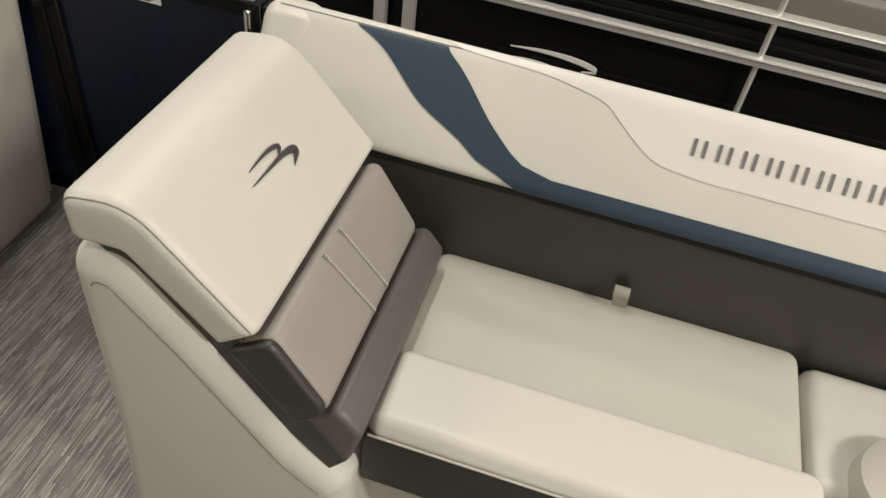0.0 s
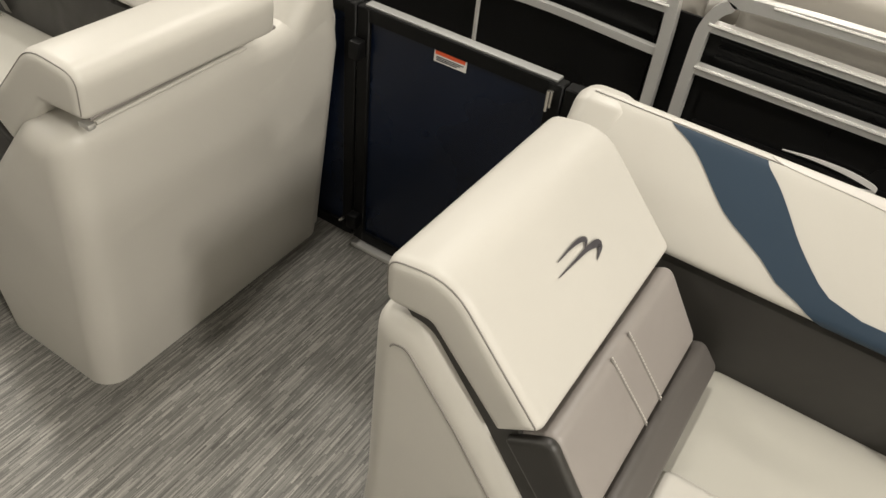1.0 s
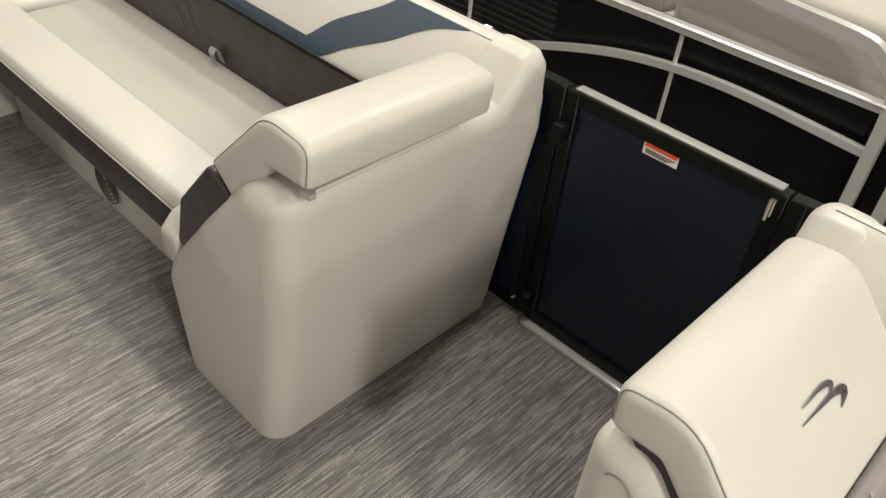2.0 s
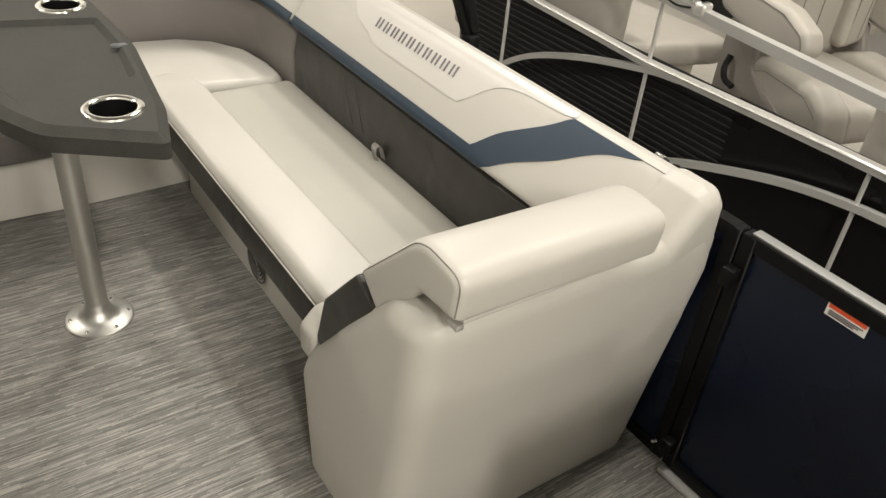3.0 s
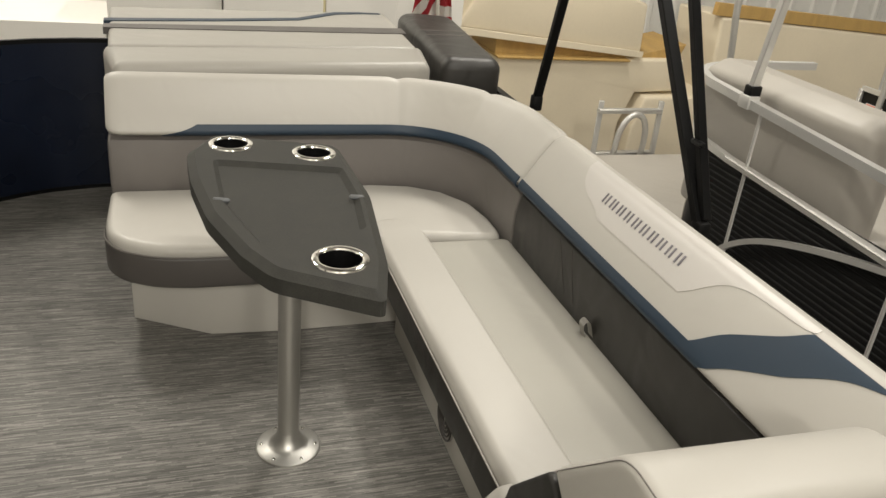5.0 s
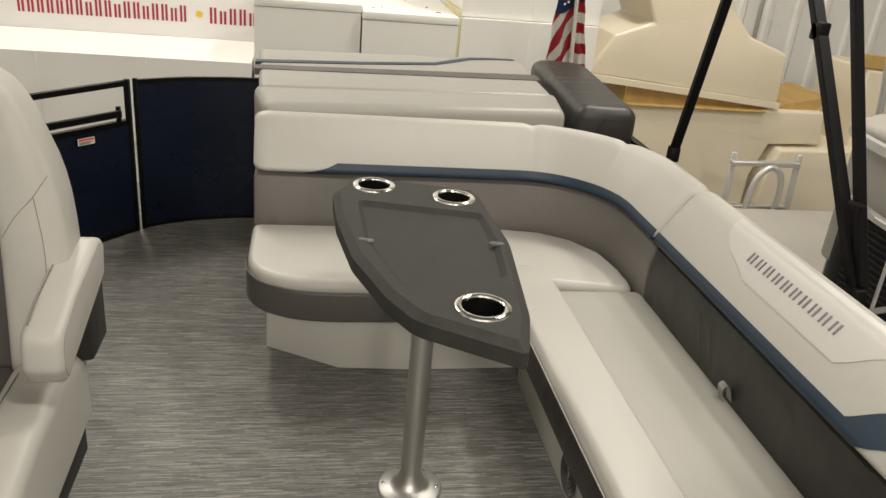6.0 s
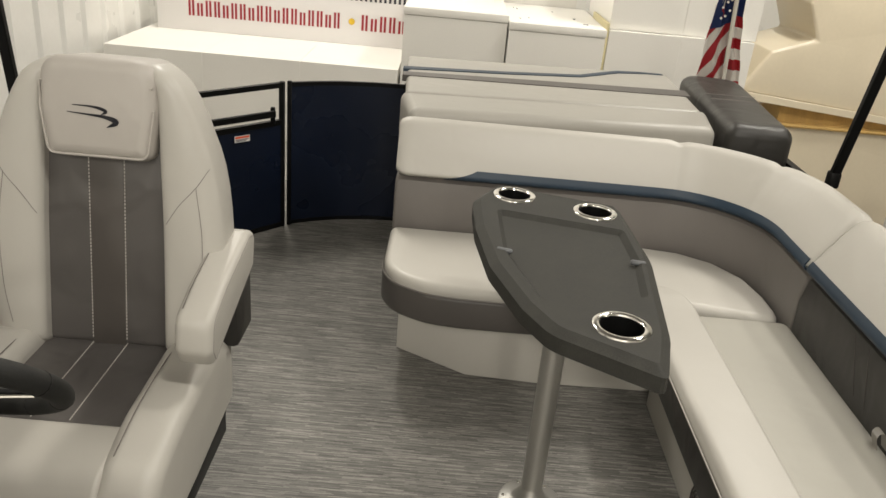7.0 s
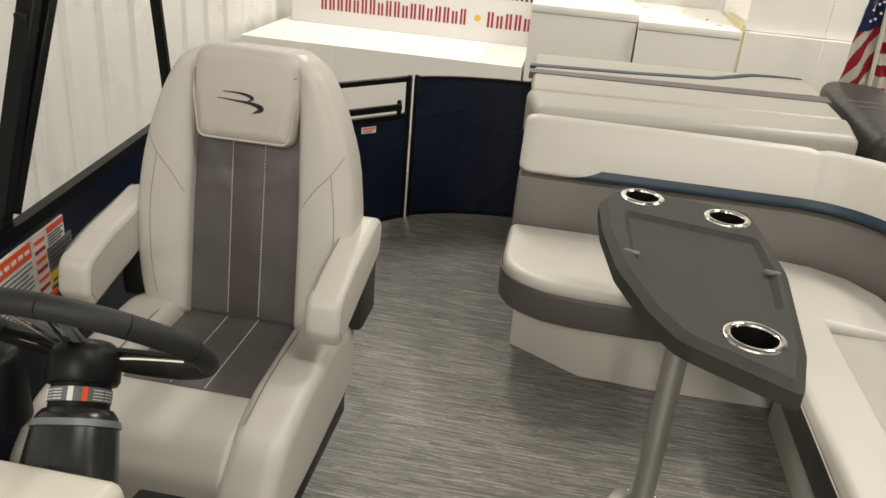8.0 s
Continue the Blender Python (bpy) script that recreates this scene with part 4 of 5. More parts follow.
half_line = smooth_line([(0.245, 0.0), (0.270, 0.15), (0.272, 0.30), (0.250, 0.46), (0.200, 0.585), (0.135, 0.672), (0.05, 0.692)], 3)
shell_line = [(q.x, q.y) for q in half_line] + [(-q.x, q.y) for q in half_line[::-1]]
back_pad("back_shell", shell_line, -0.13, -0.02, VINYL, chair, 0.05)
OUTER = [(0.0, 0.255), (0.10, 0.276), (0.22, 0.286), (0.34, 0.282), (0.46, 0.262), (0.56, 0.232), (0.63, 0.200), (0.675, 0.168), (0.70, 0.130)]
INNER = [(0.0, 0.146), (0.30, 0.142), (0.46, 0.136), (0.60, 0.130), (0.66, 0.122), (0.70, 0.090)]


def wing(sg):
    """A plump side wing of the backrest, from its inner edge round to the back."""
    bm = bmesh.new()
    rows = []
    for b in steps(0.0, 0.70, 0.0175):
        ai, ao = lerp_table(INNER, b), lerp_table(OUTER, b)
        end = min(1.0, (b + 0.004) / 0.03, (0.712 - b) / 0.06)
        soft = math.sqrt(max(0.02, end * (2 - end)))
        ring = [(ai, -0.07)]
        for j in range(13):
            u = j / 12
            ring.append((ai + (ao - ai) * (0.5 - 0.5 * math.cos(math.pi * u)), 0.005 + (0.018 + 0.055 * math.sin(math.pi * (0.10 + 0.84 * u)) ** 0.55) * soft))
        ring += [(ao + 0.002, -0.03), (ao - 0.012, -0.07)]
        rows.append([bm.verts.new(backmap(sg * a, b, d)) for a, d in ring])
    for p, q in zip(rows, rows[1:]):
        for j in range(len(p)):
            k = (j + 1) % len(p)
            bm.faces.new((p[j], p[k], q[k], q[j]))
    bm.faces.new(rows[0])
    bm.faces.new(rows[-1])
    bmesh.ops.recalc_face_normals(bm, faces=bm.faces[:])
    return bm


def wing_depth(a, b):
    """Depth of the wing's front at a place of it."""
    ai, ao = lerp_table(INNER, b), lerp_table(OUTER, b)
    u = math.acos(max(-1.0, min(1.0, 1 - 2 * (a - ai) / (ao - ai)))) / math.pi
    return 0.023 + 0.055 * math.sin(math.pi * (0.10 + 0.84 * u)) ** 0.55


for sg in (-1, 1):
    w = part("side_bolster", wing(sg), VINYL, chair, "", 70)
    for pts in ([(0.218, 0.06), (0.236, 0.16), (0.240, 0.30), (0.224, 0.43)], [(0.252, 0.475), (0.224, 0.43), (0.185, 0.385), (0.152, 0.335)]):
        line = [backmap(sg * a, b, wing_depth(a, b) + 0.0002) for a, b in smooth_line(pts, 6)]
        part("seam", tube(line, 0.0009, 5), TAUPE, w)
centre = rounded([(-0.168, 0.0), (0.168, 0.0), (0.160, 0.48), (0.150, 0.66), (-0.150, 0.66), (-0.160, 0.48)], 0.03)
cp = back_pad("centre_panel", centre, -0.06, 0.034, CHAIR_GREY, chair, 0.02, "charcoal centre panel with pale stitching")


part("centre_strip", moved(prism(rounded([(-0.041, 0.004), (0.041, 0.004), (0.041, 0.478), (-0.041, 0.478)], 0.004), 0.02, 0.0365, "x", 0.002, 2), LEAN_BACK), STRIP_GREY, cp, "brown-grey middle strip")
for a in (-0.042, 0.042):
    stitch_row(backmap(a, 0.02, 0.034), backmap(a, 0.475, 0.034), Vector((0.001, 0, 0)), cp)
head = rounded([(-0.120, 0.478), (0.120, 0.478), (0.136, 0.59), (0.134, 0.708), (-0.134, 0.708), (-0.136, 0.59)], [0.03, 0.03, 0.1, 0.06, 0.06, 0.1])
hp = back_pad("headrest", head, -0.125, 0.088, HEAD_GREY, chair, 0.032, "grey headrest pad with piping")
hem = drawn_in(head, 0.008)
hem = [q for q in hem[15:] + hem[:15] if q[1] < 0.655]
part("piping", tube([backmap(a, b, 0.080) for a, b in hem], 0.003, 6), HEAD_GREY, hp)
wing_mark(tuple(backmap(-0.003, 0.578, 0.088)), LEAN_BACK.to_3x3() @ Vector((0, 1, 0)), LEAN_BACK.to_3x3() @ Vector((0, 0, 1)), 0.122, hp, INK)
# seat
seat = part("seat_pad", prism(rounded([(-2.40, CY - 0.17), (-2.02, CY - 0.17), (-2.02, CY + 0.17), (-2.40, CY + 0.17)], 0.03), 0.36, 0.462, "z", 0.018, 4), CHAIR_GREY, chair, "charcoal seat panel with pale stitching", 50)
for a in (-0.042, 0.042):
    stitch_row((-2.385, CY + a, 0.462), (-2.035, CY + a, 0.462), Vector((0, 0, 0.001)), seat)
front = rounded([(-2.035, 0.455), (-2.02, 0.470), (-1.88, 0.462), (-1.815, 0.40), (-1.80, 0.27), (-2.035, 0.25)], [0.01, 0.02, 0.08, 0.06, 0.03, 0])
part("front_roll", prism(front, CY - 0.175, CY + 0.175, "y", 0.012, 3), VINYL, chair, "", 50)
for sg in (-1, 1):
    prof = rounded([(-2.44, 0.27), (-2.44, 0.475), (-2.30, 0.510), (-2.05, 0.500), (-1.90, 0.470), (-1.79, 0.38), (-1.78, 0.25), (-2.1, 0.25)], [0.02, 0.05, 0.1, 0.1, 0.1, 0.06, 0.03, 0.02])
    y0, y1 = (CY + 0.155, CY + 0.288) if sg > 0 else (CY - 0.30, CY - 0.155)
    bo = part("seat_bolster", prism(prof, y0, y1, "y", 0.040, 5), VINYL, chair, "", 50)
    part("seam", tube([(p[0], y0 + 0.03 if sg > 0 else y1 - 0.03, p[1] + 0.001) for p in smooth_line([(-2.35, 0.5005), (-2.2, 0.507), (-2.05, 0.4995), (-1.92, 0.474)], 4)], 0.0015, 4), PIPING, bo)
part("seat_shell", box(-2.42, -1.86, CY - 0.27, CY + 0.27, 0.17, 0.275, 0.02), BLACK, chair, "black seat pan")
part("pedestal", lathe([(0.17, 0.0), (0.17, 0.012), (0.06, 0.03), (0.05, 0.18)], (-2.14, CY, 0), 28), SATIN, chair)
for sg in (-1, 1):
    # armrest: a padded bar that droops forward, on a dark bracket
    yc = CY + (0.285 if sg > 0 else -0.322)
    prof = rounded([(-2.52, 0.735), (-2.50, 0.640), (-2.22, 0.575), (-2.145, 0.555), (-2.12, 0.600), (-2.135, 0.680), (-2.25, 0.715), (-2.46, 0.752)], [0.03, 0.02, 0.03, 0.02, 0.03, 0.05, 0.05, 0.02])
    ar = part("armrest", prism(prof, yc - 0.043, yc + 0.043, "y", 0.020, 4), VINYL, chair, "padded ivory armrest", 50)
    part("piping", tube([(p[0], yc - 0.030, p[1] - 0.001) for p in smooth_line([(-2.47, 0.7515), (-2.25, 0.7165), (-2.16, 0.69)], 4)], 0.0015, 4), PIPING, ar)
    for yy in (yc - 0.0415, yc + 0.0415):
        ring = drawn_in(prof, 0.014)
        part("seam", tube([(p[0], yy, p[1]) for p in ring], 0.0011, 5, True), TAUPE, ar)
    part("arm_bracket", box(-2.52, -2.38, yc - 0.035, yc + 0.03, 0.46, 0.66, 0.015), CHARCOAL, chair)

# ---- helm console and wheel ----
console = thing("helm_console", (-1.1, -0.35, 0), "pale moulded helm console with a black dash strip", "console")
prof = rounded([(-1.46, 0.0), (-1.39, 0.60), (-1.405, 0.735), (-1.395, 0.785), (-1.33, 0.795), (-1.16, 0.80), (-1.10, 0.76), (-1.08, 0.0)], [0.01, 0.05, 0.02, 0.02, 0.03, 0.04, 0.04, 0.01])
part("body", prism(prof, -0.62, 0.085, "y", 0.022, 4), SHELL, console, "", 50)
strip = part("dash_strip", prism(rounded([(-1.43, 0.715), (-1.43, 0.745), (-1.34, 0.752), (-1.34, 0.715)], 0.008), 0.08, 0.235, "y", 0.005, 2), BLACK, console, "black dash strip")
part("screw", lathe([(0.0, 0.004), (0.004, 0.003), (0.006, 0.0)], (-1.405, 0.135, 0.747), 10), CHROME, strip)
WC = Vector((-1.592, -0.084, 0.862))
AX = Vector((-0.709, -0.015, 0.705)).normalized()
U = (Vector((0, 1, 0)) - AX * AX.y).normalized()
V = AX.cross(U) * -1
W = Matrix(((U.x, V.x, -AX.x, WC.x), (U.y, V.y, -AX.y, WC.y), (U.z, V.z, -AX.z, WC.z), (0, 0, 0, 1)))
wheel = thing("steering_wheel", tuple(WC), "black leather-wrapped steering wheel with chrome spokes", "steering wheel")
R0 = 0.182
part("rim", moved(tube([(R0 * math.cos(a), R0 * math.sin(a), 0) for a in [math.tau * i / 72 for i in range(72)]], 0.0182, 14, True), W), RIM_WRAP, wheel, "black wrapped rim", 60)
for k in range(10):
    a = math.tau * (k + 0.3) / 10
    c = Vector((R0 * math.cos(a), R0 * math.sin(a), 0))
    rad, up = Vector((math.cos(a), math.sin(a), 0)), Vector((0, 0, 1))
    part("wrap_seam", moved(tube([c + (rad * math.cos(b) + up * math.sin(b)) * 0.0180 for b in [math.tau * i / 14 for i in range(14)]], 0.0009, 5, True), W), BLACK_METAL, wheel)
for deg in (-14, 194, 78, 102):
    a = radians(deg)
    d = Vector((math.cos(a), math.sin(a), 0))
    n = Vector((-d.y, d.x, 0))
    part("spoke", moved(bar(d * 0.03 + Vector((0, 0, 0.014)), d * 0.172, 0.030 if abs(deg - 90) > 20 else 0.020, 0.010), W), BLACK if abs(deg - 90) > 20 else GREY_BAND, wheel)
    line = [d * r + Vector((0, 0, z)) + n * off for r, z, off in ((0.050, 0.024, 0.010), (0.075, 0.019, 0.012), (0.11, 0.014, 0.013), (0.150, 0.009, 0.013))]
    part("spoke_trim", moved(tube(smooth_line(line, 4), 0.0028, 6), W), CHROME, wheel, "chrome spoke trim")
CAX = Vector((-0.642, -0.159, 0.730)).normalized()
W2 = Matrix.Translation(WC) @ CAX.to_track_quat("Z", "Y").to_matrix().to_4x4()
part("hub", moved(lathe([(0.0, -0.004), (0.034, -0.006), (0.048, -0.016), (0.053, -0.030), (0.054, -0.066), (0.050, -0.072), (0.040, -0.073)], (0, 0, 0), 32), W2), BLACK, wheel)
col = thing("steering_column", tuple(W2 @ Vector((0, 0, -0.08))), "black tilting steering column with a warning sticker", "steering column")
part("neck", moved(lathe([(0.043, -0.070), (0.044, -0.108), (0.038, -0.112)], (0, 0, 0), 32), W2), BLACK, col)
stk = part("sticker", moved(lathe([(0.0446, -0.079), (0.0450, -0.100)], (0, 0, 0), 32), W2), GREY_BAND, col, "wrapped sticker")
for k in range(14):
    m = W2 @ Matrix.Rotation(math.tau * (k + 0.5) / 14, 4, "Z")
    if k in (3, 4):
        part("text_bar", moved(box(0.0440, 0.0456, -0.004, 0.004, -0.100, -0.079, 0), m), ORANGE if k == 4 else WHITE, stk)
        continue
    for z in (-0.0975, -0.093, -0.0885, -0.084):
        part("text_bar", moved(box(0.0440, 0.0456, -0.008, 0.008, z, z + 0.0014, 0), m), WHITE, stk)
part("housing", moved(lathe([(0.030, -0.104), (0.050, -0.110), (0.058, -0.120), (0.062, -0.140), (0.069, -0.20), (0.074, -0.30)], (0, 0, 0), 32), W2), COLUMN_BLACK, col)
part("grey_ring", moved(lathe([(0.058, -0.126), (0.0625, -0.126), (0.0650, -0.136), (0.060, -0.137)], (0, 0, 0), 32), W2), GREY_BAND, col, "mid grey ring")

# ---- bimini poles of this boat ----


def folded_pole(name, pts, label, w=0.034, mat=BLACK_METAL):
    th = thing(name, pts[0], label, "canopy pole")
    for p, q in zip(pts, pts[1:]):
        part("pole", bar(p, q, w, w * 0.7), mat, th)
    part("clamp", box(pts[0][0] - 0.022, pts[0][0] + 0.022, pts[0][1] - 0.02, pts[0][1] + 0.02, pts[0][2] - 0.04, pts[0][2] + 0.02, 0.008), BLACK, th)
    mid = Vector(pts[0]).lerp(Vector(pts[-1]), 0.62)
    part("collar", box(mid.x - 0.022, mid.x + 0.022, mid.y - 0.018, mid.y + 0.018, mid.z - 0.025, mid.z + 0.025, 0.006), BLACK, th)
    return th

folded_pole("bimini_pole", [(-3.436, 2.05, 0.745), (-3.13, 2.05, 1.95)], "folded black canopy pole clamped to the side fence")
p = folded_pole("bimini_pole", [(-2.279, 2.05, 0.72), (-3.00, 2.05, 1.68)], "pair of black canopy poles clamped to the side fence", 0.036)
part("pole", bar((-2.279, 2.06, 0.74), (-2.82, 2.06, 1.80), 0.028, 0.024), BLACK_METAL, p)
part("lever", box(-2.395, -2.345, 2.035, 2.055, 0.925, 0.940, 0.006), BLACK, p)
p = folded_pole("bimini_pole", [(-2.17, -0.685, 0.74), (-2.48, -0.69, 1.43)], "pair of black canopy poles on the starboard fence", 0.046)
part("pole", bar((-2.20, -0.675, 0.745), (-2.52, -0.68, 1.36), 0.030, 0.03), BLACK_METAL, p)
folded_pole("bimini_pole", [(-3.225, -0.80, 0.74), (-3.11, -0.80, 1.60)], "folded black canopy pole on the starboard fence")

# warning plates inside the starboard fence
F_DIR = Vector((-0.91, -0.117, 0)).normalized()
F_N = Vector((-F_DIR.y, F_DIR.x, 0)) * -1


def plate_on_fence(s0, s1, z0, z1, mat, parent, lift, name="plate"):
    base = Vector((-2.10, -0.655, 0))
    m = Matrix(((F_DIR.x, 0, F_N.x, base.x), (F_DIR.y, 0, F_N.y, base.y), (0, 1, 0, 0), (0, 0, 0, 1)))
    return part(name, moved(box(s0, s1, z0, z1, 0.0, lift, 0), m), mat, parent)


wp = thing("warning_placard", (-2.2, -0.66, 0.56), "white, orange and yellow warning placards beside the helm", "placard")
plate_on_fence(-0.10, 0.138, 0.45, 0.664, WHITE, wp, 0.007)
plate_on_fence(-0.095, 0.130, 0.618, 0.660, ORANGE, wp, 0.009, "header")
for i in range(11):
    plate_on_fence(-0.09, 0.125 - 0.02 * (i % 4 == 2), 0.604 - 0.013 * i, 0.608 - 0.013 * i, GREY_BAND, wp, 0.009, "text_bar")
for i in range(5):
    plate_on_fence(-0.02 + 0.03 * i, 0.0 + 0.03 * i, 0.634, 0.644, WHITE, wp, 0.0105, "text_bar")
plate_on_fence(0.141, 0.204, 0.485, 0.664, WHITE, wp, 0.007)
for i in range(6):
    plate_on_fence(0.148, 0.196, 0.638 - 0.026 * i, 0.648 - 0.026 * i, ORANGE if i % 2 == 0 else RED, wp, 0.009, "text_bar")
plate_on_fence(0.207, 0.300, 0.605, 0.664, WHITE, wp, 0.007)
plate_on_fence(0.212, 0.295, 0.645, 0.661, ORANGE, wp, 0.009, "header")
for i in range(4):
    plate_on_fence(0.214, 0.290 - 0.01 * (i % 2), 0.635 - 0.008 * i, 0.639 - 0.008 * i, GREY_BAND, wp, 0.009, "text_bar")
plate_on_fence(0.207, 0.335, 0.535, 0.603, GREY_BAND, wp, 0.007)
for i in range(4):
    plate_on_fence(0.215, 0.325, 0.587 - 0.013 * i, 0.591 - 0.013 * i, INK, wp, 0.009, "text_bar")
plate_on_fence(0.207, 0.332, 0.494, 0.533, YELLOW, wp, 0.007)
plate_on_fence(0.215, 0.320, 0.506, 0.511, INK, wp, 0.009, "text_bar")
plate_on_fence(0.04, 0.23, 0.470, 0.482, ORANGE, wp, 0.009, "header")

# throttle beside the wheel
thr = thing("throttle_lever", (-1.52, -0.30, 0.80), "black throttle lever with a silver inlay", "throttle")
part("lever", moved(box(-0.03, 0.03, -0.035, 0.035, -0.10, 0.045, 0.02, 3), Matrix.Translation((-1.55, -0.215, 0.80))), BLACK, thr)
part("inlay", moved(box(0.028, 0.033, -0.014, 0.014, -0.03, 0.03, 0.002), Matrix.Translation((-1.55, -0.215, 0.80))), CHROME, thr)

# ---- stern flag ----
flag = thing("flag", (-4.85, 2.05, 0.70), "furled red, white and blue flag on a pale staff", "flag")
part("staff", tube([(-4.79, 2.045, 0.62), (-4.79, 1.982, 1.75)], 0.011, 10), SHELL, flag)
part("staff_collar", lathe([(0.0, 0.0), (0.018, 0.0), (0.018, 0.012), (0.013, 0.014)], (-4.79, 2.035, 0.80), 14), CHROME, flag)


def flag_band(low, high, slope, edges, mat, name, proud=0.0):
    """One stripe of hanging cloth: from low to high at its first edge, rising by slope towards the second."""
    own = bmesh.new()
    rows = []
    for k in range(9):
        a = k / 8
        row = []
        for i in range(4):
            z = low + (high - low) * i / 3 + slope * a
            z = min(max(z, 0.765 + 0.0005 * i), 1.62 + 0.0005 * i)
            y0, y1 = lerp_table(edges[0], z), lerp_table(edges[1], z)
            row.append(own.verts.new((-4.832 + proud + 0.020 * math.sin(a * 9 + z * 4) + 0.007 * math.sin(z * 21 + a * 5), y0 + (y1 - y0) * a + 0.004 * math.sin(z * 30), z)))
        rows.append(row)
    for r, q in zip(rows, rows[1:]):
        for i in range(3):
            own.faces.new((r[i], q[i], q[i + 1], r[i + 1]))
    bmesh.ops.solidify(own, geom=own.faces[:], thickness=0.002)
    part(name, own, mat, flag, sharp=70)


# the fold before the staff hangs askew, the one behind it straight
FOLD = ([(0.70, 1.90), (0.81, 1.908), (1.06, 1.924), (1.19, 1.938), (1.65, 1.965)], [(0.70, 2.042), (1.65, 1.990)])
FLY = ([(0.70, 2.036), (1.65, 1.984)], [(0.70, 2.155), (0.785, 2.140), (1.02, 2.090), (1.19, 2.062), (1.65, 2.045)])
for k in range(7):
    flag_band(0.545 + 0.09 * k, 0.635 + 0.09 * k, 0.26, FOLD, FLAG_RED if k % 2 else FLAG_WHITE, "stripe")
flag_band(1.055, 1.62, 0.05, FOLD, FLAG_BLUE, "canton", 0.010)
for k in range(7):
    flag_band(0.762 + 0.054 * k, 0.816 + 0.054 * k, -0.010, FLY, FLAG_WHITE if k % 2 else FLAG_RED, "stripe")
flag_band(1.14, 1.62, -0.010, FLY, FLAG_BLUE, "canton")
rs = random.Random(4)
for k in range(12):
    y, z = 1.955 + 0.018 * (k % 3), 1.12 + 0.04 * (k // 2) + 0.012 * (k % 2)
    part("star", moved(lathe([(0.0, 0.0), (0.007, 0.0), (0.007, 0.002)], (0, 0, 0), 5), Matrix.Translation((-4.794, y, z)) @ Matrix.Rotation(radians(90), 4, "Y")), FLAG_WHITE, flag)

# ---- white foam boxes behind the stern ----


def foam_box(x0, x1, y0, y1, z0, z1, label="stacked white foam packing box", lid=True):
    th = thing("foam_box", ((x0 + x1) / 2, (y0 + y1) / 2, z0), label, "box", "foam boxes behind the stern")
    n = max(1, round((y1 - y0) / 0.62))
    w = (y1 - y0) / n
    for i in range(n):
        part("slab", box(x0, x1 - 0.0015 * (i % 2), y0 + w * i, y0 + w * (i + 1) - 0.0008, z0, z1 - (0.055 if lid else 0), 0.0015, 1), FOAM, th)
    if lid:
        part("lid", box(x0 - 0.006, x1 + 0.006, y0 - 0.004, y1 + 0.004, z1 - 0.052, z1, 0.008, 2), FOAM, th)
    return th


foam_box(-7.2, -6.0, -1.715, 0.27, -0.10, 0.473, "long white foam box that carries the banner", False)
foam_box(-7.2, -6.04, -1.70, 0.27, GROUND, -0.104, "long white foam box under another", False)
foam_box(-7.0, -6.0, 0.288, 0.972, 0.05, 0.893)
foam_box(-7.0, -5.95, 0.982, 1.612, 0.05, 0.862)
foam_box(-7.0, -6.0, 0.288, 1.612, GROUND, 0.046, "wide white foam box at the foot of the stack", False)
foam_box(-7.0, -6.05, 1.645, 2.62, 0.86, 1.60, "tall white foam block on the stack", False)
foam_box(-7.0, -6.0, 1.640, 2.60, 0.05, 0.856, "tall white foam block", False)
foam_box(-7.0, -6.0, 1.640, 2.95, GROUND, 0.046, "wide white foam box at the foot of the stack", False)
foam_box(-7.6, -7.04, 0.45, 1.55, GROUND, 1.02, "white foam box at the back of the stack", False)
tape = thing("foam_strip", (-6.0, 1.627, 0.05), "yellowed foam strip between two boxes", "foam strip")
part("strip", box(-6.6, -6.0, 1.617, 1.636, 0.05, 0.90, 0.002), material("yellow_foam", (0.62, 0.55, 0.33), 0.85, grain=100, bump=0.1), tape)
bits = thing("debris", (-6.3, 1.2, 0.862), "dark crumbs lying on a foam box", "debris", kind="stuff")
bm = bmesh.new()
for i in range(9):
    box(*(lambda x, y, r: (x, x + r, y, y + r * 1.4, 0.8615, 0.8615 + r * 0.5))(rs.uniform(-6.85, -6.05), rs.uniform(1.0, 1.6), rs.uniform(0.005, 0.012)), 0, 1, bm)
part("crumbs", bm, INK, bits)

sign = thing("banner_sign", (-6.8, -0.6, 0.473), "white banner board with red lettering bars on the boxes", "sign")
part("board", box(-6.84, -6.80, -1.63, 0.9, 0.474, 1.35, 0.003), material("banner_white", (0.78, 0.76, 0.75), 0.6, vary=0.03, bump=0), sign)


def sign_bars(y0, y1, z0, z1, n, mat, frac=0.62):
    for i in range(n):
        a = y0 + (y1 - y0) * i / n
        w = (y1 - y0) / n
        for k in (0.0, frac - 0.2):
            part("text_bar", box(-6.80, -6.7965, a + w * k, a + w * (k + 0.24), z0, z1 - (0.022 if i % 3 == 1 else 0), 0), mat, sign)


sign_bars(-1.39, -0.225, 0.585, 0.70, 18, RED)
sign_bars(-0.08, 0.34, 0.585, 0.70, 6, RED)
part("dot", moved(lathe([(0.0, 0.0), (0.024, 0.0), (0.024, 0.003)], (0, 0, 0), 20), Matrix.Translation((-6.799, -0.155, 0.645)) @ Matrix.Rotation(radians(90), 4, "Y")), YELLOW, sign, "yellow dot")
sign_bars(-0.35, 0.30, 0.80, 0.86, 9, INK, 0.7)

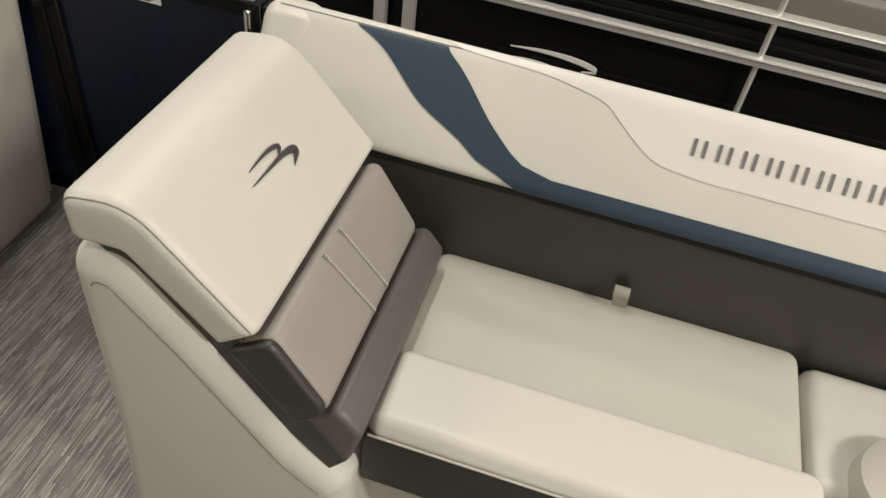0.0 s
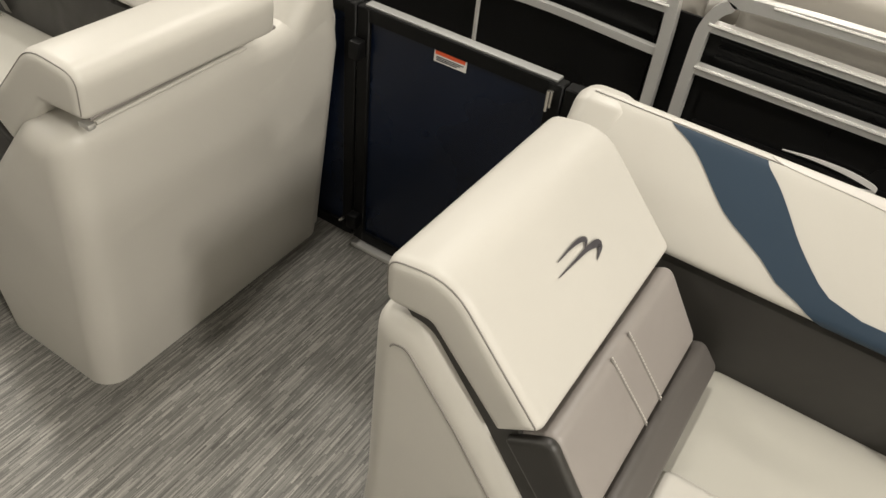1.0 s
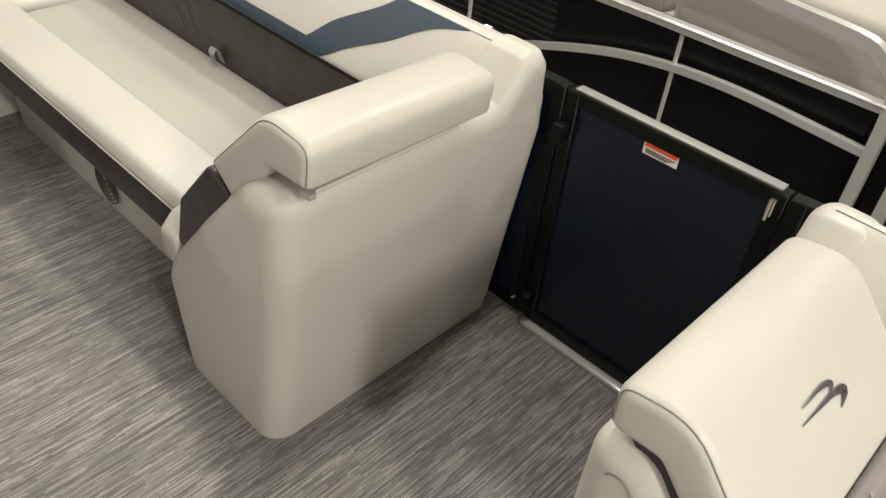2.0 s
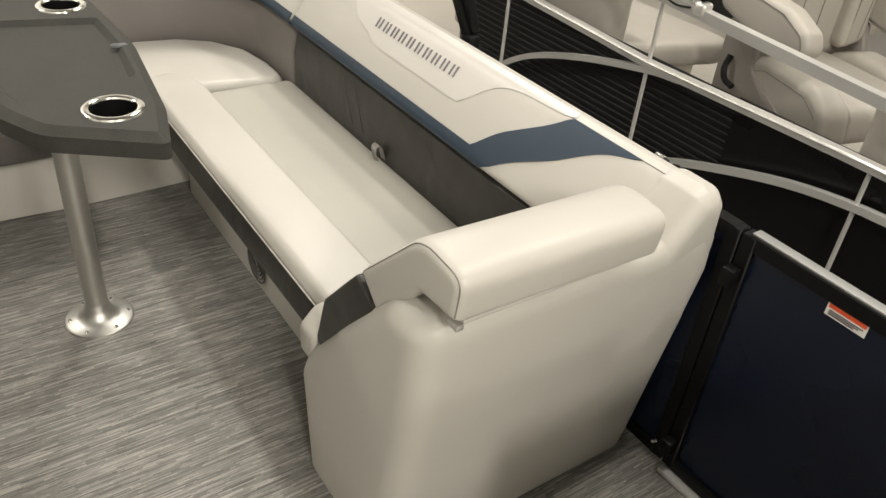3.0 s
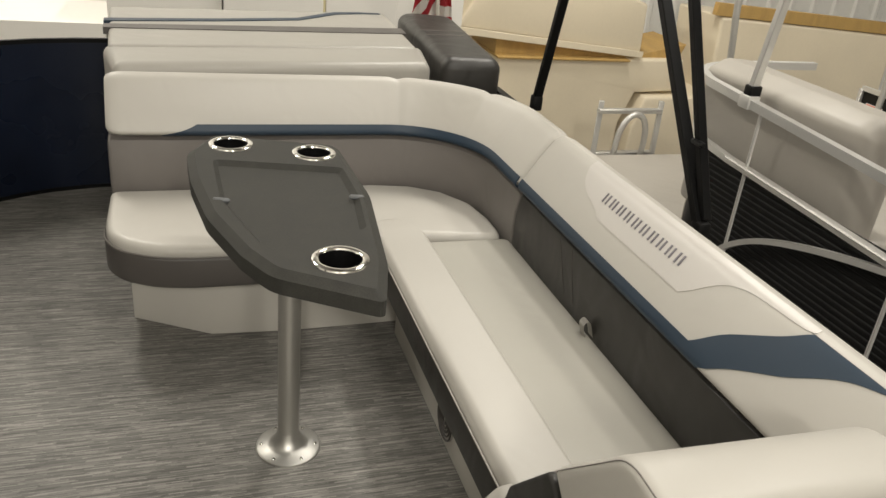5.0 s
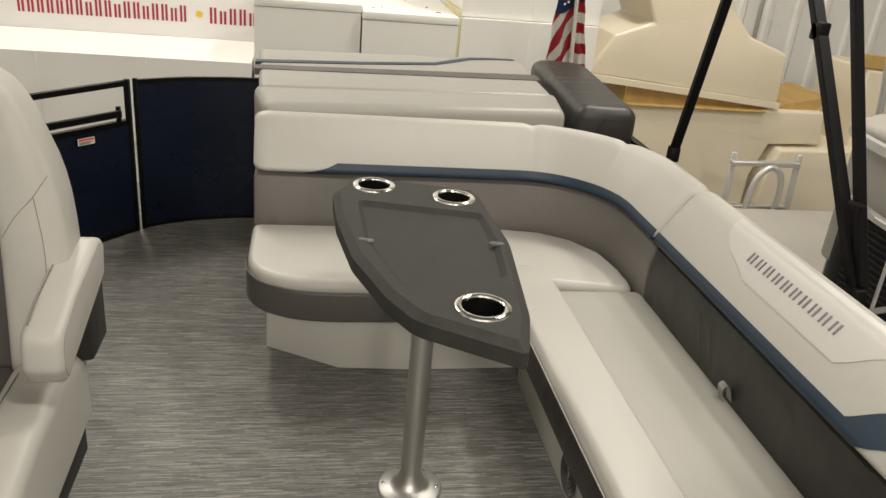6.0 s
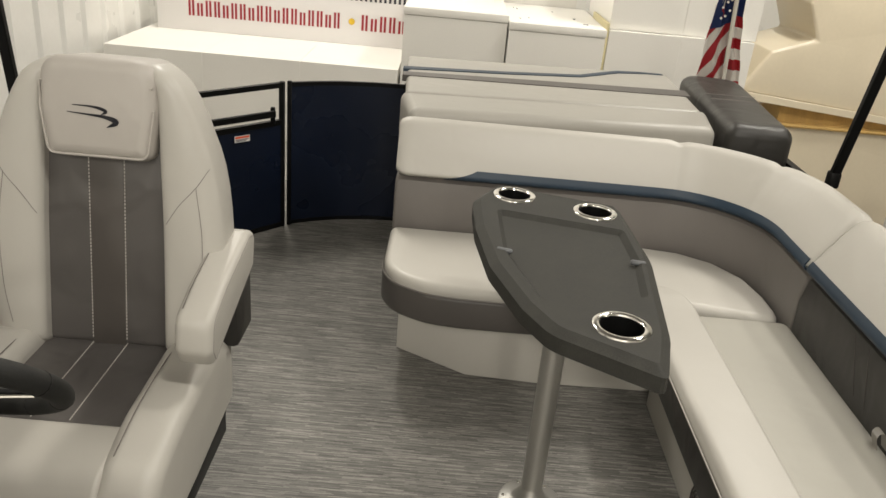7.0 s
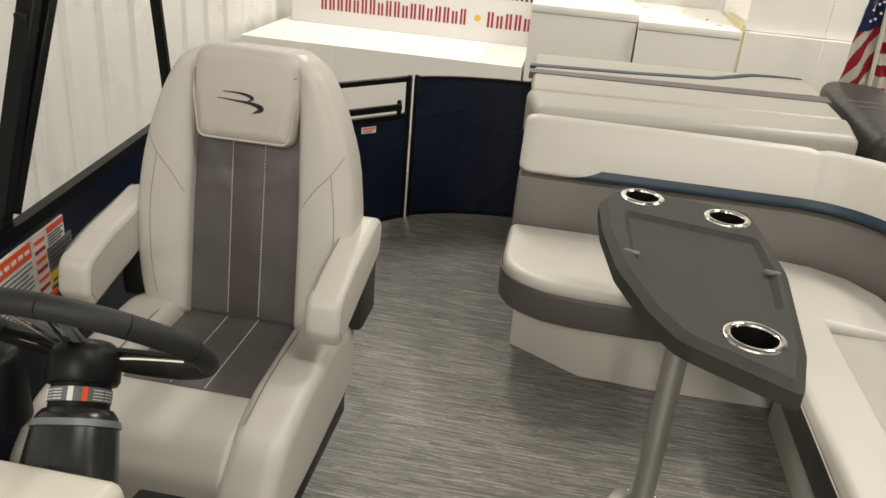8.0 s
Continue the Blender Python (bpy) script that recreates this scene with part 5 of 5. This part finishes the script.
# ---- cream moulded shells stored past the stern ----
shell = thing("moulded_shell", (-6.6, 3.4, 0.3), "cream fibreglass console moulding lying on its side", "boat moulding")
prof = [(2.62, 0.50), (2.80, 0.79), (3.08, 0.89), (2.98, 1.12), (3.05, 1.35), (3.60, 1.35), (3.68, 1.02), (3.86, 0.84), (4.19, 0.73), (4.205, 0.35)]
own = prism(rounded(prof, 0.03, 3), -6.9, -6.2, "x", 0.03, 3)
part("body", own, CREAM, shell, "", 24)
part("flange", bar((-6.185, 2.60, 0.487), (-6.185, 4.21, 0.343), 0.02, 0.05), CREAM, shell)
for k in range(3):
    part("mark_bar", box(-6.50, -6.497, 3.04 + 0.02 * k, 3.05 + 0.02 * k, 1.02, 1.05, 0), INK, shell)
edge = thing("plywood_core", (-6.4, 3.6, 0.3), "raw plywood edge between two cream mouldings", "plywood")
part("sheet", prism([(2.98, 0.30), (2.98, 0.44), (4.25, 0.335), (4.65, 0.42), (4.60, 0.30)], -6.8, -6.26, "x", 0.004, 1), WOOD, edge)
hull = thing("moulded_hull", (-6.6, 4.0, GROUND), "cream fibreglass hull moulding on the hall floor", "boat moulding")
part("body", prism(rounded([(2.98, GROUND), (2.98, 0.29), (4.62, 0.31), (4.66, 0.05), (4.22, 0.03), (4.12, -0.22), (4.10, GROUND)], 0.02, 3), -7.2, -6.2, "x", 0.02, 3), CREAM, hull, "", 45)
part("panel", prism(rounded([(4.16, GROUND), (4.20, -0.24), (4.28, 0.015), (5.1, 0.03), (5.1, GROUND)], 0.03, 3), -6.9, -6.12, "x", 0.02, 3), CREAM, hull, "", 45)
part("gunwale", box(-7.2, -6.16, 2.97, 4.10, 0.288, 0.305, 0.004), WOOD, hull)
hull2 = thing("moulded_hull", (-6.8, 5.6, GROUND), "cream fibreglass hull with a raw plywood rim", "boat moulding")
part("body", prism(rounded([(4.99, GROUND), (4.92, 0.66), (6.8, 0.56), (6.8, GROUND)], 0.02, 3), -6.9, -6.25, "x", 0.03, 3), CREAM, hull2, "", 45)
part("rim", bar((-6.28, 4.86, 0.715), (-6.28, 6.8, 0.615), 0.06, 0.10), WOOD, hull2, "plywood rim")
out_sign = thing("exit_sign", (-8.1, 6.9, 1.1), "yellow notice with black bars on the hall wall", "sign")
part("board", box(-8.165, -8.15, 6.55, 7.2, 1.0, 1.55, 0.003), YELLOW, out_sign)
for z in (1.10, 1.20, 1.34):
    part("text_bar", box(-8.15, -8.146, 6.65, 7.1, z, z + 0.05, 0), INK, out_sign)
cond = thing("conduit", (-8.15, 4.9, GROUND), "grey steel conduit up the hall wall", "pipe")
part("pipe", tube([(-8.13, 5.0, GROUND), (-8.13, 5.0, 4.5)], 0.02, 10), SATIN, cond)

# boarding ladder on the boat beyond
lad = thing("boarding_ladder", (-5.2, 3.6, -0.3), "folded aluminium boarding ladder on the next boat's stern", "ladder")
for y in (3.34, 3.80):
    part("rail", bar((-5.16, y, -0.34), (-5.22, y + 0.03, 0.24), 0.035, 0.05), ALU, lad)
for z in (-0.12, 0.18):
    part("rung", bar((-5.19, 3.34, z), (-5.19, 3.82, z), 0.05, 0.028), ALU, lad)
part("grab_loop", tube(smooth_line([(-5.05, 3.42, -0.34), (-5.05, 3.44, 0.06), (-5.05, 3.52, 0.19), (-5.05, 3.61, 0.16), (-5.05, 3.64, 0.0), (-5.05, 3.60, -0.34)], 6), 0.020, 12), ALU, lad)

# ---- the neighbouring boat ----
NY = 3.0
nb = thing("pontoon_boat", (-1.5, 4.2, GROUND), "pontoon boat with black sides moored on stands alongside", "boat")
part("deck", prism(rounded([(-5.0, NY), (3.0, NY), (3.0, 5.4), (-5.0, 5.4)], 0.2), -0.14, -0.06, "z", 0.01), SEAT_GREY, nb, "warm grey carpeted deck")
for y in (NY + 0.45, 4.95):
    part("float", tube([(-5.2, y, -0.44), (2.6, y, -0.44), (3.1, y, -0.36)], 0.30, 20), RAIL_ALU, nb)
for x in (-3.8, 0.9):
    part("stand", box(x - 0.15, x + 0.15, NY + 0.2, 5.2, GROUND, -0.735, 0.01), WOOD, nb)
ribs = [(NY + 0.045, -0.06)]
z = -0.05
while z < 0.455:
    ribs += [(NY + 0.045, z), (NY + 0.0415, z + 0.005), (NY + 0.0415, z + 0.017), (NY + 0.045, z + 0.022)]
    z += 0.028
ribs += [(NY + 0.045, 0.465), (NY + 0.055, 0.465), (NY + 0.055, -0.06)]
part("ribbed_side", prism(ribs, -3.58, -2.02, "x", 0), RIB_BLACK, nb, "black ribbed side sheet", 20)
arc = [(-3.575 - 0.30 * math.sin(a), NY + 0.345 - 0.30 * math.cos(a)) for a in [radians(9 * i) for i in range(11)]]
part("corner_sheet", prism(arc + [(x * 1.0 + 0.008, y + 0.012) for x, y in arc[::-1]], -0.06, 0.465, "z", 0), RIB_BLACK, nb, "black curved corner sheet")
part("side_sheet", box(-2.02, -0.86, NY + 0.04, NY + 0.05, -0.06, 0.48, 0), BLACK_SHEET, nb, "gloss black side sheet")
sheet_d = part("side_sheet", box(-0.66, 2.6, NY + 0.04, NY + 0.05, -0.06, 0.465, 0), BLACK_SHEET, nb, "gloss black side sheet")
part("gate_sheet", box(-0.86, -0.66, NY + 0.05, NY + 0.06, -0.06, 0.46, 0), BLACK_SHEET, nb, "gloss black gate sheet")
for st, wide in (([(-0.366, 0.158), (-0.27, 0.166), (-0.165, 0.163), (-0.085, 0.148), (-0.075, 0.133), (-0.12, 0.124)], 0.016), ([(-0.39, 0.116), (-0.30, 0.120), (-0.215, 0.113), (-0.19, 0.104)], 0.012)):
    mid = smooth_line([Vector((x, 0, z)) for x, z in st], 6)
    own = bmesh.new()
    pairs = []
    for i, p in enumerate(mid):
        w = 0.0015 + wide / 2 * math.sin(math.pi * (i + 0.3) / len(mid)) ** 1.5
        pairs.append([own.verts.new((p.x, NY + 0.028, p.z + w)), own.verts.new((p.x, NY + 0.028, p.z - w))])
    for c, d in zip(pairs, pairs[1:]):
        own.faces.new((c[0], c[1], d[1], d[0]))
    bmesh.ops.recalc_face_normals(own, faces=own.faces[:])
    bmesh.ops.solidify(own, geom=own.faces[:], thickness=0.004)
    part("emblem", own, WHITE, sheet_d, "pale swept emblem")
for zz in (0.36, 0.39, 0.42, 0.10, 0.13):
    part("moulding", box(-0.66, 2.6, NY + 0.034, NY + 0.041, zz, zz + 0.010, 0.002), BLACK_SHEET, nb)


def nz(x):
    return 0.637 + max(0.0, -0.87 - x) * 0.052


R1 = 0.021
top_line = [(-4.02, NY + 0.9, nz(-3.6)), (-4.0, NY + 0.45, nz(-3.6)), (-3.92, NY + 0.18, nz(-3.6)), (-3.72, NY + 0.03, nz(-3.6))] + [(x, NY, nz(x)) for x in steps(-3.5, -0.98, 0.3)] + [(-0.90, NY, 0.615), (-0.845, NY, 0.57), (-0.82, NY, 0.48), (-0.815, NY, 0.2), (-0.815, NY, -0.06)]
part("top_rail", tube([tuple(p) for p in smooth_line(top_line, 4)], R1 * 1.25, 4), RAIL_ALU, nb)
part("mid_rail", tube([(-4.0, NY + 0.5, 0.52), (-3.90, NY + 0.16, 0.515), (-3.7, NY + 0.03, 0.51), (-3.4, NY, 0.50), (-2.4, NY, 0.462), (-1.6, NY, 0.478), (-0.82, NY, 0.482)], 0.021, 4), RAIL_ALU, nb)
part("low_arc", tube([tuple(p) for p in smooth_line([(-3.36, NY, 0.02), (-3.25, NY, 0.145), (-3.05, NY, 0.26), (-2.75, NY, 0.36), (-2.4, NY, 0.44), (-2.25, NY, 0.458)], 5)], 0.017, 4), RAIL_ALU, nb)
part("low_arc", tube([tuple(p) for p in smooth_line([(-2.40, NY, 0.0), (-2.27, NY, 0.115), (-2.0, NY, 0.22), (-1.66, NY, 0.315), (-1.3, NY, 0.352), (-0.82, NY, 0.335)], 5)], 0.018, 4), RAIL_ALU, nb)
for x, z0 in ((-3.27, -0.05), (-2.41, -0.05), (-1.49, -0.05)):
    part("rod", tube([(x, NY, z0), (x, NY, nz(x) if x < -2 else 0.48)], 0.008, 8), RAIL_ALU, nb)
part("top_rail", tube([tuple(p) for p in smooth_line([(-0.715, NY, -0.06), (-0.715, NY, 0.36), (-0.705, NY, 0.48), (-0.66, NY, 0.545), (-0.56, NY, 0.570), (0.2, NY, 0.585), (2.6, NY, 0.59)], 5)], R1 * 1.25, 4), RAIL_ALU, nb)
part("mid_rail", tube([(-0.71, NY, 0.470), (2.6, NY, 0.460)], 0.021, 4), RAIL_ALU, nb)
part("low_rail", tube([(-0.71, NY, 0.328), (2.6, NY, 0.322)], 0.021, 4), RAIL_ALU, nb)
def rail_bead(a, b, r=0.0055):
    """The rounded lip along the upper edge of a rail, pale to draw the lamp's highlight line."""
    part("rail_bead", tube([(x, NY - 0.0165, a[1] + (b[1] - a[1]) * (x - a[0]) / (b[0] - a[0])) for x in steps(a[0], b[0], 0.4)], r, 8), RAIL_BEAD, nb, "rail lip, pale for the lamp highlight")


for a, b in (((-0.54, 0.582), (0.2, 0.594)), ((0.2, 0.594), (2.6, 0.599)), ((-0.70, 0.479), (2.6, 0.469)), ((-0.70, 0.337), (2.6, 0.331)), ((-1.6, 0.487), (-0.83, 0.491)), ((-2.4, 0.471), (-1.6, 0.487)), ((-3.4, 0.509), (-2.4, 0.471))):
    rail_bead(a, b)
for x in (0.385, 1.4):
    part("rod", tube([(x, NY, -0.05), (x, NY, 0.58)], 0.009, 8), RAIL_ALU, nb)


part("far_side_sheet", box(-5.0, -3.5, 5.30, 5.315, -0.06, 0.40, 0), BLACK_SHEET, nb, "black far side sheet")
part("far_rail", tube([(-5.0, 5.30, 0.415), (-3.5, 5.30, 0.415)], 0.022, 4), RAIL_ALU, nb)
for fx in (-5.0, -4.25, -3.5):
    part("far_post", bar((fx, 5.29, -0.06), (fx, 5.29, 0.41), 0.03, 0.03), RAIL_ALU, nb)


warning_label(-4.86, 5.299, 0.30, 0.15, 0.05, (0, -1))


def bench(x0, x1, y0, y1, z1, label, end=True):
    th = thing("bench_seat", ((x0 + x1) / 2, (y0 + y1) / 2, -0.06), label, "boat seat")
    part("backrest", prism(rounded([(y0, 0.16), (y0, z1 - 0.20), (y0 - 0.012, z1 - 0.04), (y0 + 0.08, z1 + 0.01), (y0 + 0.22, z1), (y0 + 0.29, z1 - 0.10), (y0 + 0.23, z1 - 0.24), (y0 + 0.22, 0.16)], [0.02, 0.1, 0.05, 0.06, 0.06, 0.07, 0.05, 0.02], 5), x0, x1, "x", 0.085, 6), SEAT_GREY, th, "", 50)
    part("seat", prism(rounded([(x0 + 0.03, y0 + 0.2), (x1 - 0.02, y0 + 0.2), (x1 + 0.15, y1), (x0 + 0.03, y1)], 0.08), 0.24, 0.36, "z", 0.04, 4), SEAT_GREY, th, "", 50)
    part("base", box(x0 + 0.05, x1 - 0.01, y0 + 0.04, y1 - 0.06, -0.06, 0.25, 0.01), SHELL, th, "pale moulded seat base")
    return th


bench(-3.84, -2.78, 3.08, 3.85, 0.855, "warm grey vinyl bench seat inside the next boat's rail")
bench(-1.62, -0.78, 3.10, 3.85, 0.70, "warm grey vinyl bench seat inside the next boat's rail")
bench(-0.66, 0.25, 3.10, 3.85, 0.68, "warm grey vinyl bench seat near the next boat's gate")
bench(0.27, 2.4, 3.10, 3.85, 0.66, "warm grey vinyl bow bench of the next boat")


def far_chair(x, y, turn, label):
    th = thing("captain_chair", (0, 0, 0), label, "chair", "chairs on the next boat")
    part("backrest", prism(rounded([(-0.25, 0.40), (0.25, 0.40), (0.27, 0.80), (0.19, 1.12), (-0.19, 1.12), (-0.27, 0.80)], 0.09, 4), -0.34, -0.20, "x", 0.05, 4), SEAT_GREY, th, "", 50)
    for sg in (-1, 1):
        w = part("wing", prism(rounded([(sg * 0.15, 0.44), (sg * 0.28, 0.48), (sg * 0.275, 0.85), (sg * 0.18, 1.06), (sg * 0.15, 1.0)], 0.04, 3)[::sg], -0.23, -0.14, "x", 0.03, 4), SEAT_GREY, th, "", 50)
        part("seam", tube([(-0.1395, sg * a, b) for a, b in smooth_line([(0.235, 0.50), (0.24, 0.72), (0.205, 0.90), (0.165, 0.98)], 5)], 0.0022, 5), PIPING, w)
        prof = rounded([(-0.33, 0.60), (-0.30, 0.735), (0.05, 0.705), (0.17, 0.655), (0.205, 0.585), (0.14, 0.525), (-0.10, 0.545)], [0.04, 0.05, 0.08, 0.05, 0.05, 0.05, 0.05], 4)
        arm = part("armrest", prism(prof, sg * 0.325 - 0.05, sg * 0.325 + 0.05, "y", 0.032, 5), SEAT_GREY, th, "", 50)
        part("seam", tube([(p[0], sg * 0.325 - 0.0505, p[1]) for p in drawn_in(prof, 0.022)], 0.0018, 5, True), PIPING, arm)
        part("side_pan", prism(rounded([(-0.31, 0.20), (-0.31, 0.56), (-0.16, 0.56), (-0.10, 0.40), (0.20, 0.26), (0.18, 0.20)], 0.03, 3), sg * 0.285 - 0.02, sg * 0.285 + 0.02, "y", 0.008, 2), TAUPE, th, "taupe side pan")
        bol = rounded([(-0.20, 0.24), (-0.20, 0.42), (-0.05, 0.475), (0.20, 0.465), (0.31, 0.40), (0.335, 0.28), (0.28, 0.21), (-0.10, 0.21)], [0.03, 0.05, 0.09, 0.09, 0.08, 0.06, 0.04, 0.03], 4)
        b = part("seat_bolster", prism(bol, min(sg * 0.15, sg * 0.295), max(sg * 0.15, sg * 0.295), "y", 0.045, 5), SEAT_GREY, th, "", 50)
        part("seam", tube([(p[0], sg * 0.2955, p[1]) for p in drawn_in(bol, 0.05)[4:24]], 0.0018, 5), PIPING, b)
    part("seat", prism(rounded([(-0.22, 0.26), (-0.22, 0.425), (0.20, 0.432), (0.305, 0.39), (0.32, 0.28), (0.25, 0.23)], [0.02, 0.02, 0.06, 0.06, 0.05, 0.03], 4), -0.155, 0.155, "y", 0.012, 3), SEAT_GREY, th, "", 50)
    part("lever", tube(smooth_line([(-0.23, -0.315, 0.42), (-0.225, -0.335, 0.37), (-0.20, -0.34, 0.33), (-0.15, -0.335, 0.315)], 4), 0.013, 8), BLACK, th, "black recline lever")
    for y0 in (-0.05, 0.05):
        part("seam", tube([(-0.199, y0, 0.46), (-0.199, y0, 1.06)], 0.003, 5), PIPING, th)
    part("pedestal", lathe([(0.20, -0.06), (0.20, -0.04), (0.06, -0.01), (0.06, 0.28)], (0.0, 0, 0), 20), BLACK, th)
    th.matrix_basis = pose(x, y, 0, 0, 0, turn)
    return th


far_chair(-2.12, 3.76, -14, "warm grey captain's chair with armrests on the next boat")
far_chair(-3.0, 4.95, -10, "warm grey captain's chair beside the next boat's helm")

np1 = thing("bimini_pole", (-2.23, NY, 0.70), "bright aluminium canopy poles clamped to the next boat's rail", "canopy pole")
part("pole", bar((-2.242, NY, 0.735), (-2.76, NY, 1.215), 0.040, 0.030), RAIL_ALU, np1)
part("pole", bar((-2.225, NY + 0.02, 0.828), (-2.65, NY + 0.02, 1.217), 0.034, 0.028), RAIL_ALU, np1)
part("clamp", box(-2.26, -2.21, NY - 0.026, NY + 0.026, 0.70, 0.748, 0.012, 3), RAIL_ALU, np1)
part("cable", tube(smooth_line([(-2.36, NY - 0.02, 0.83), (-2.44, NY - 0.03, 0.80), (-2.43, NY - 0.03, 0.75), (-2.34, NY - 0.03, 0.715), (-2.27, NY - 0.02, 0.72)], 6), 0.004, 6), BLACK, np1)
part("knuckle", box(-2.265, -2.225, NY - 0.02, NY + 0.03, 0.75, 0.79, 0.006), BLACK, np1)
np2 = thing("bimini_pole", (-3.36, NY, 0.78), "bright aluminium canopy pole clamped to the next boat's rail", "canopy pole")
part("pole", bar((-3.364, NY, 0.79), (-3.23, NY, 1.80), 0.036, 0.03), RAIL_ALU, np2)
part("clamp", box(-3.40, -3.33, NY - 0.03, NY + 0.03, 0.74, 0.80, 0.008), RAIL_ALU, np2)
part("knuckle", box(-3.385, -3.335, NY - 0.025, NY + 0.03, 0.79, 0.84, 0.006), BLACK, np2)
arch = thing("grab_rail", (-4.6, 4.3, 0.3), "bent aluminium grab rail on the next boat's stern", "rail")
part("tube", tube(smooth_line([(-4.6, 3.84, -0.06), (-4.6, 3.82, 0.60), (-4.6, 3.775, 0.98), (-4.6, 3.80, 1.10), (-4.6, 3.90, 1.18), (-4.6, 4.25, 1.207), (-4.6, 4.9, 1.207), (-4.6, 5.05, 1.05), (-4.6, 5.05, -0.06)], 5), 0.02, 10), ALU, arch)

# small fittings on the port fence
fit_c = thing("rail_clamp", (-1.52, 2.05, 0.70), "black quick-release clamp with a wire loop on the fence rail", "clamp")
part("body", box(-1.55, -1.505, 2.025, 2.06, 0.675, 0.715, 0.010, 3), BLACK, fit_c)
part("loop", tube([(-1.475 + 0.025 * math.cos(a), 2.045, 0.69 + 0.025 * math.sin(a)) for a in [math.tau * i / 16 for i in range(16)]], 0.004, 6, True), BLACK_METAL, fit_c)
part("pin", tube([(-1.54, 2.045, 0.716), (-1.515, 2.045, 0.716)], 0.005, 8), CHROME, fit_c)
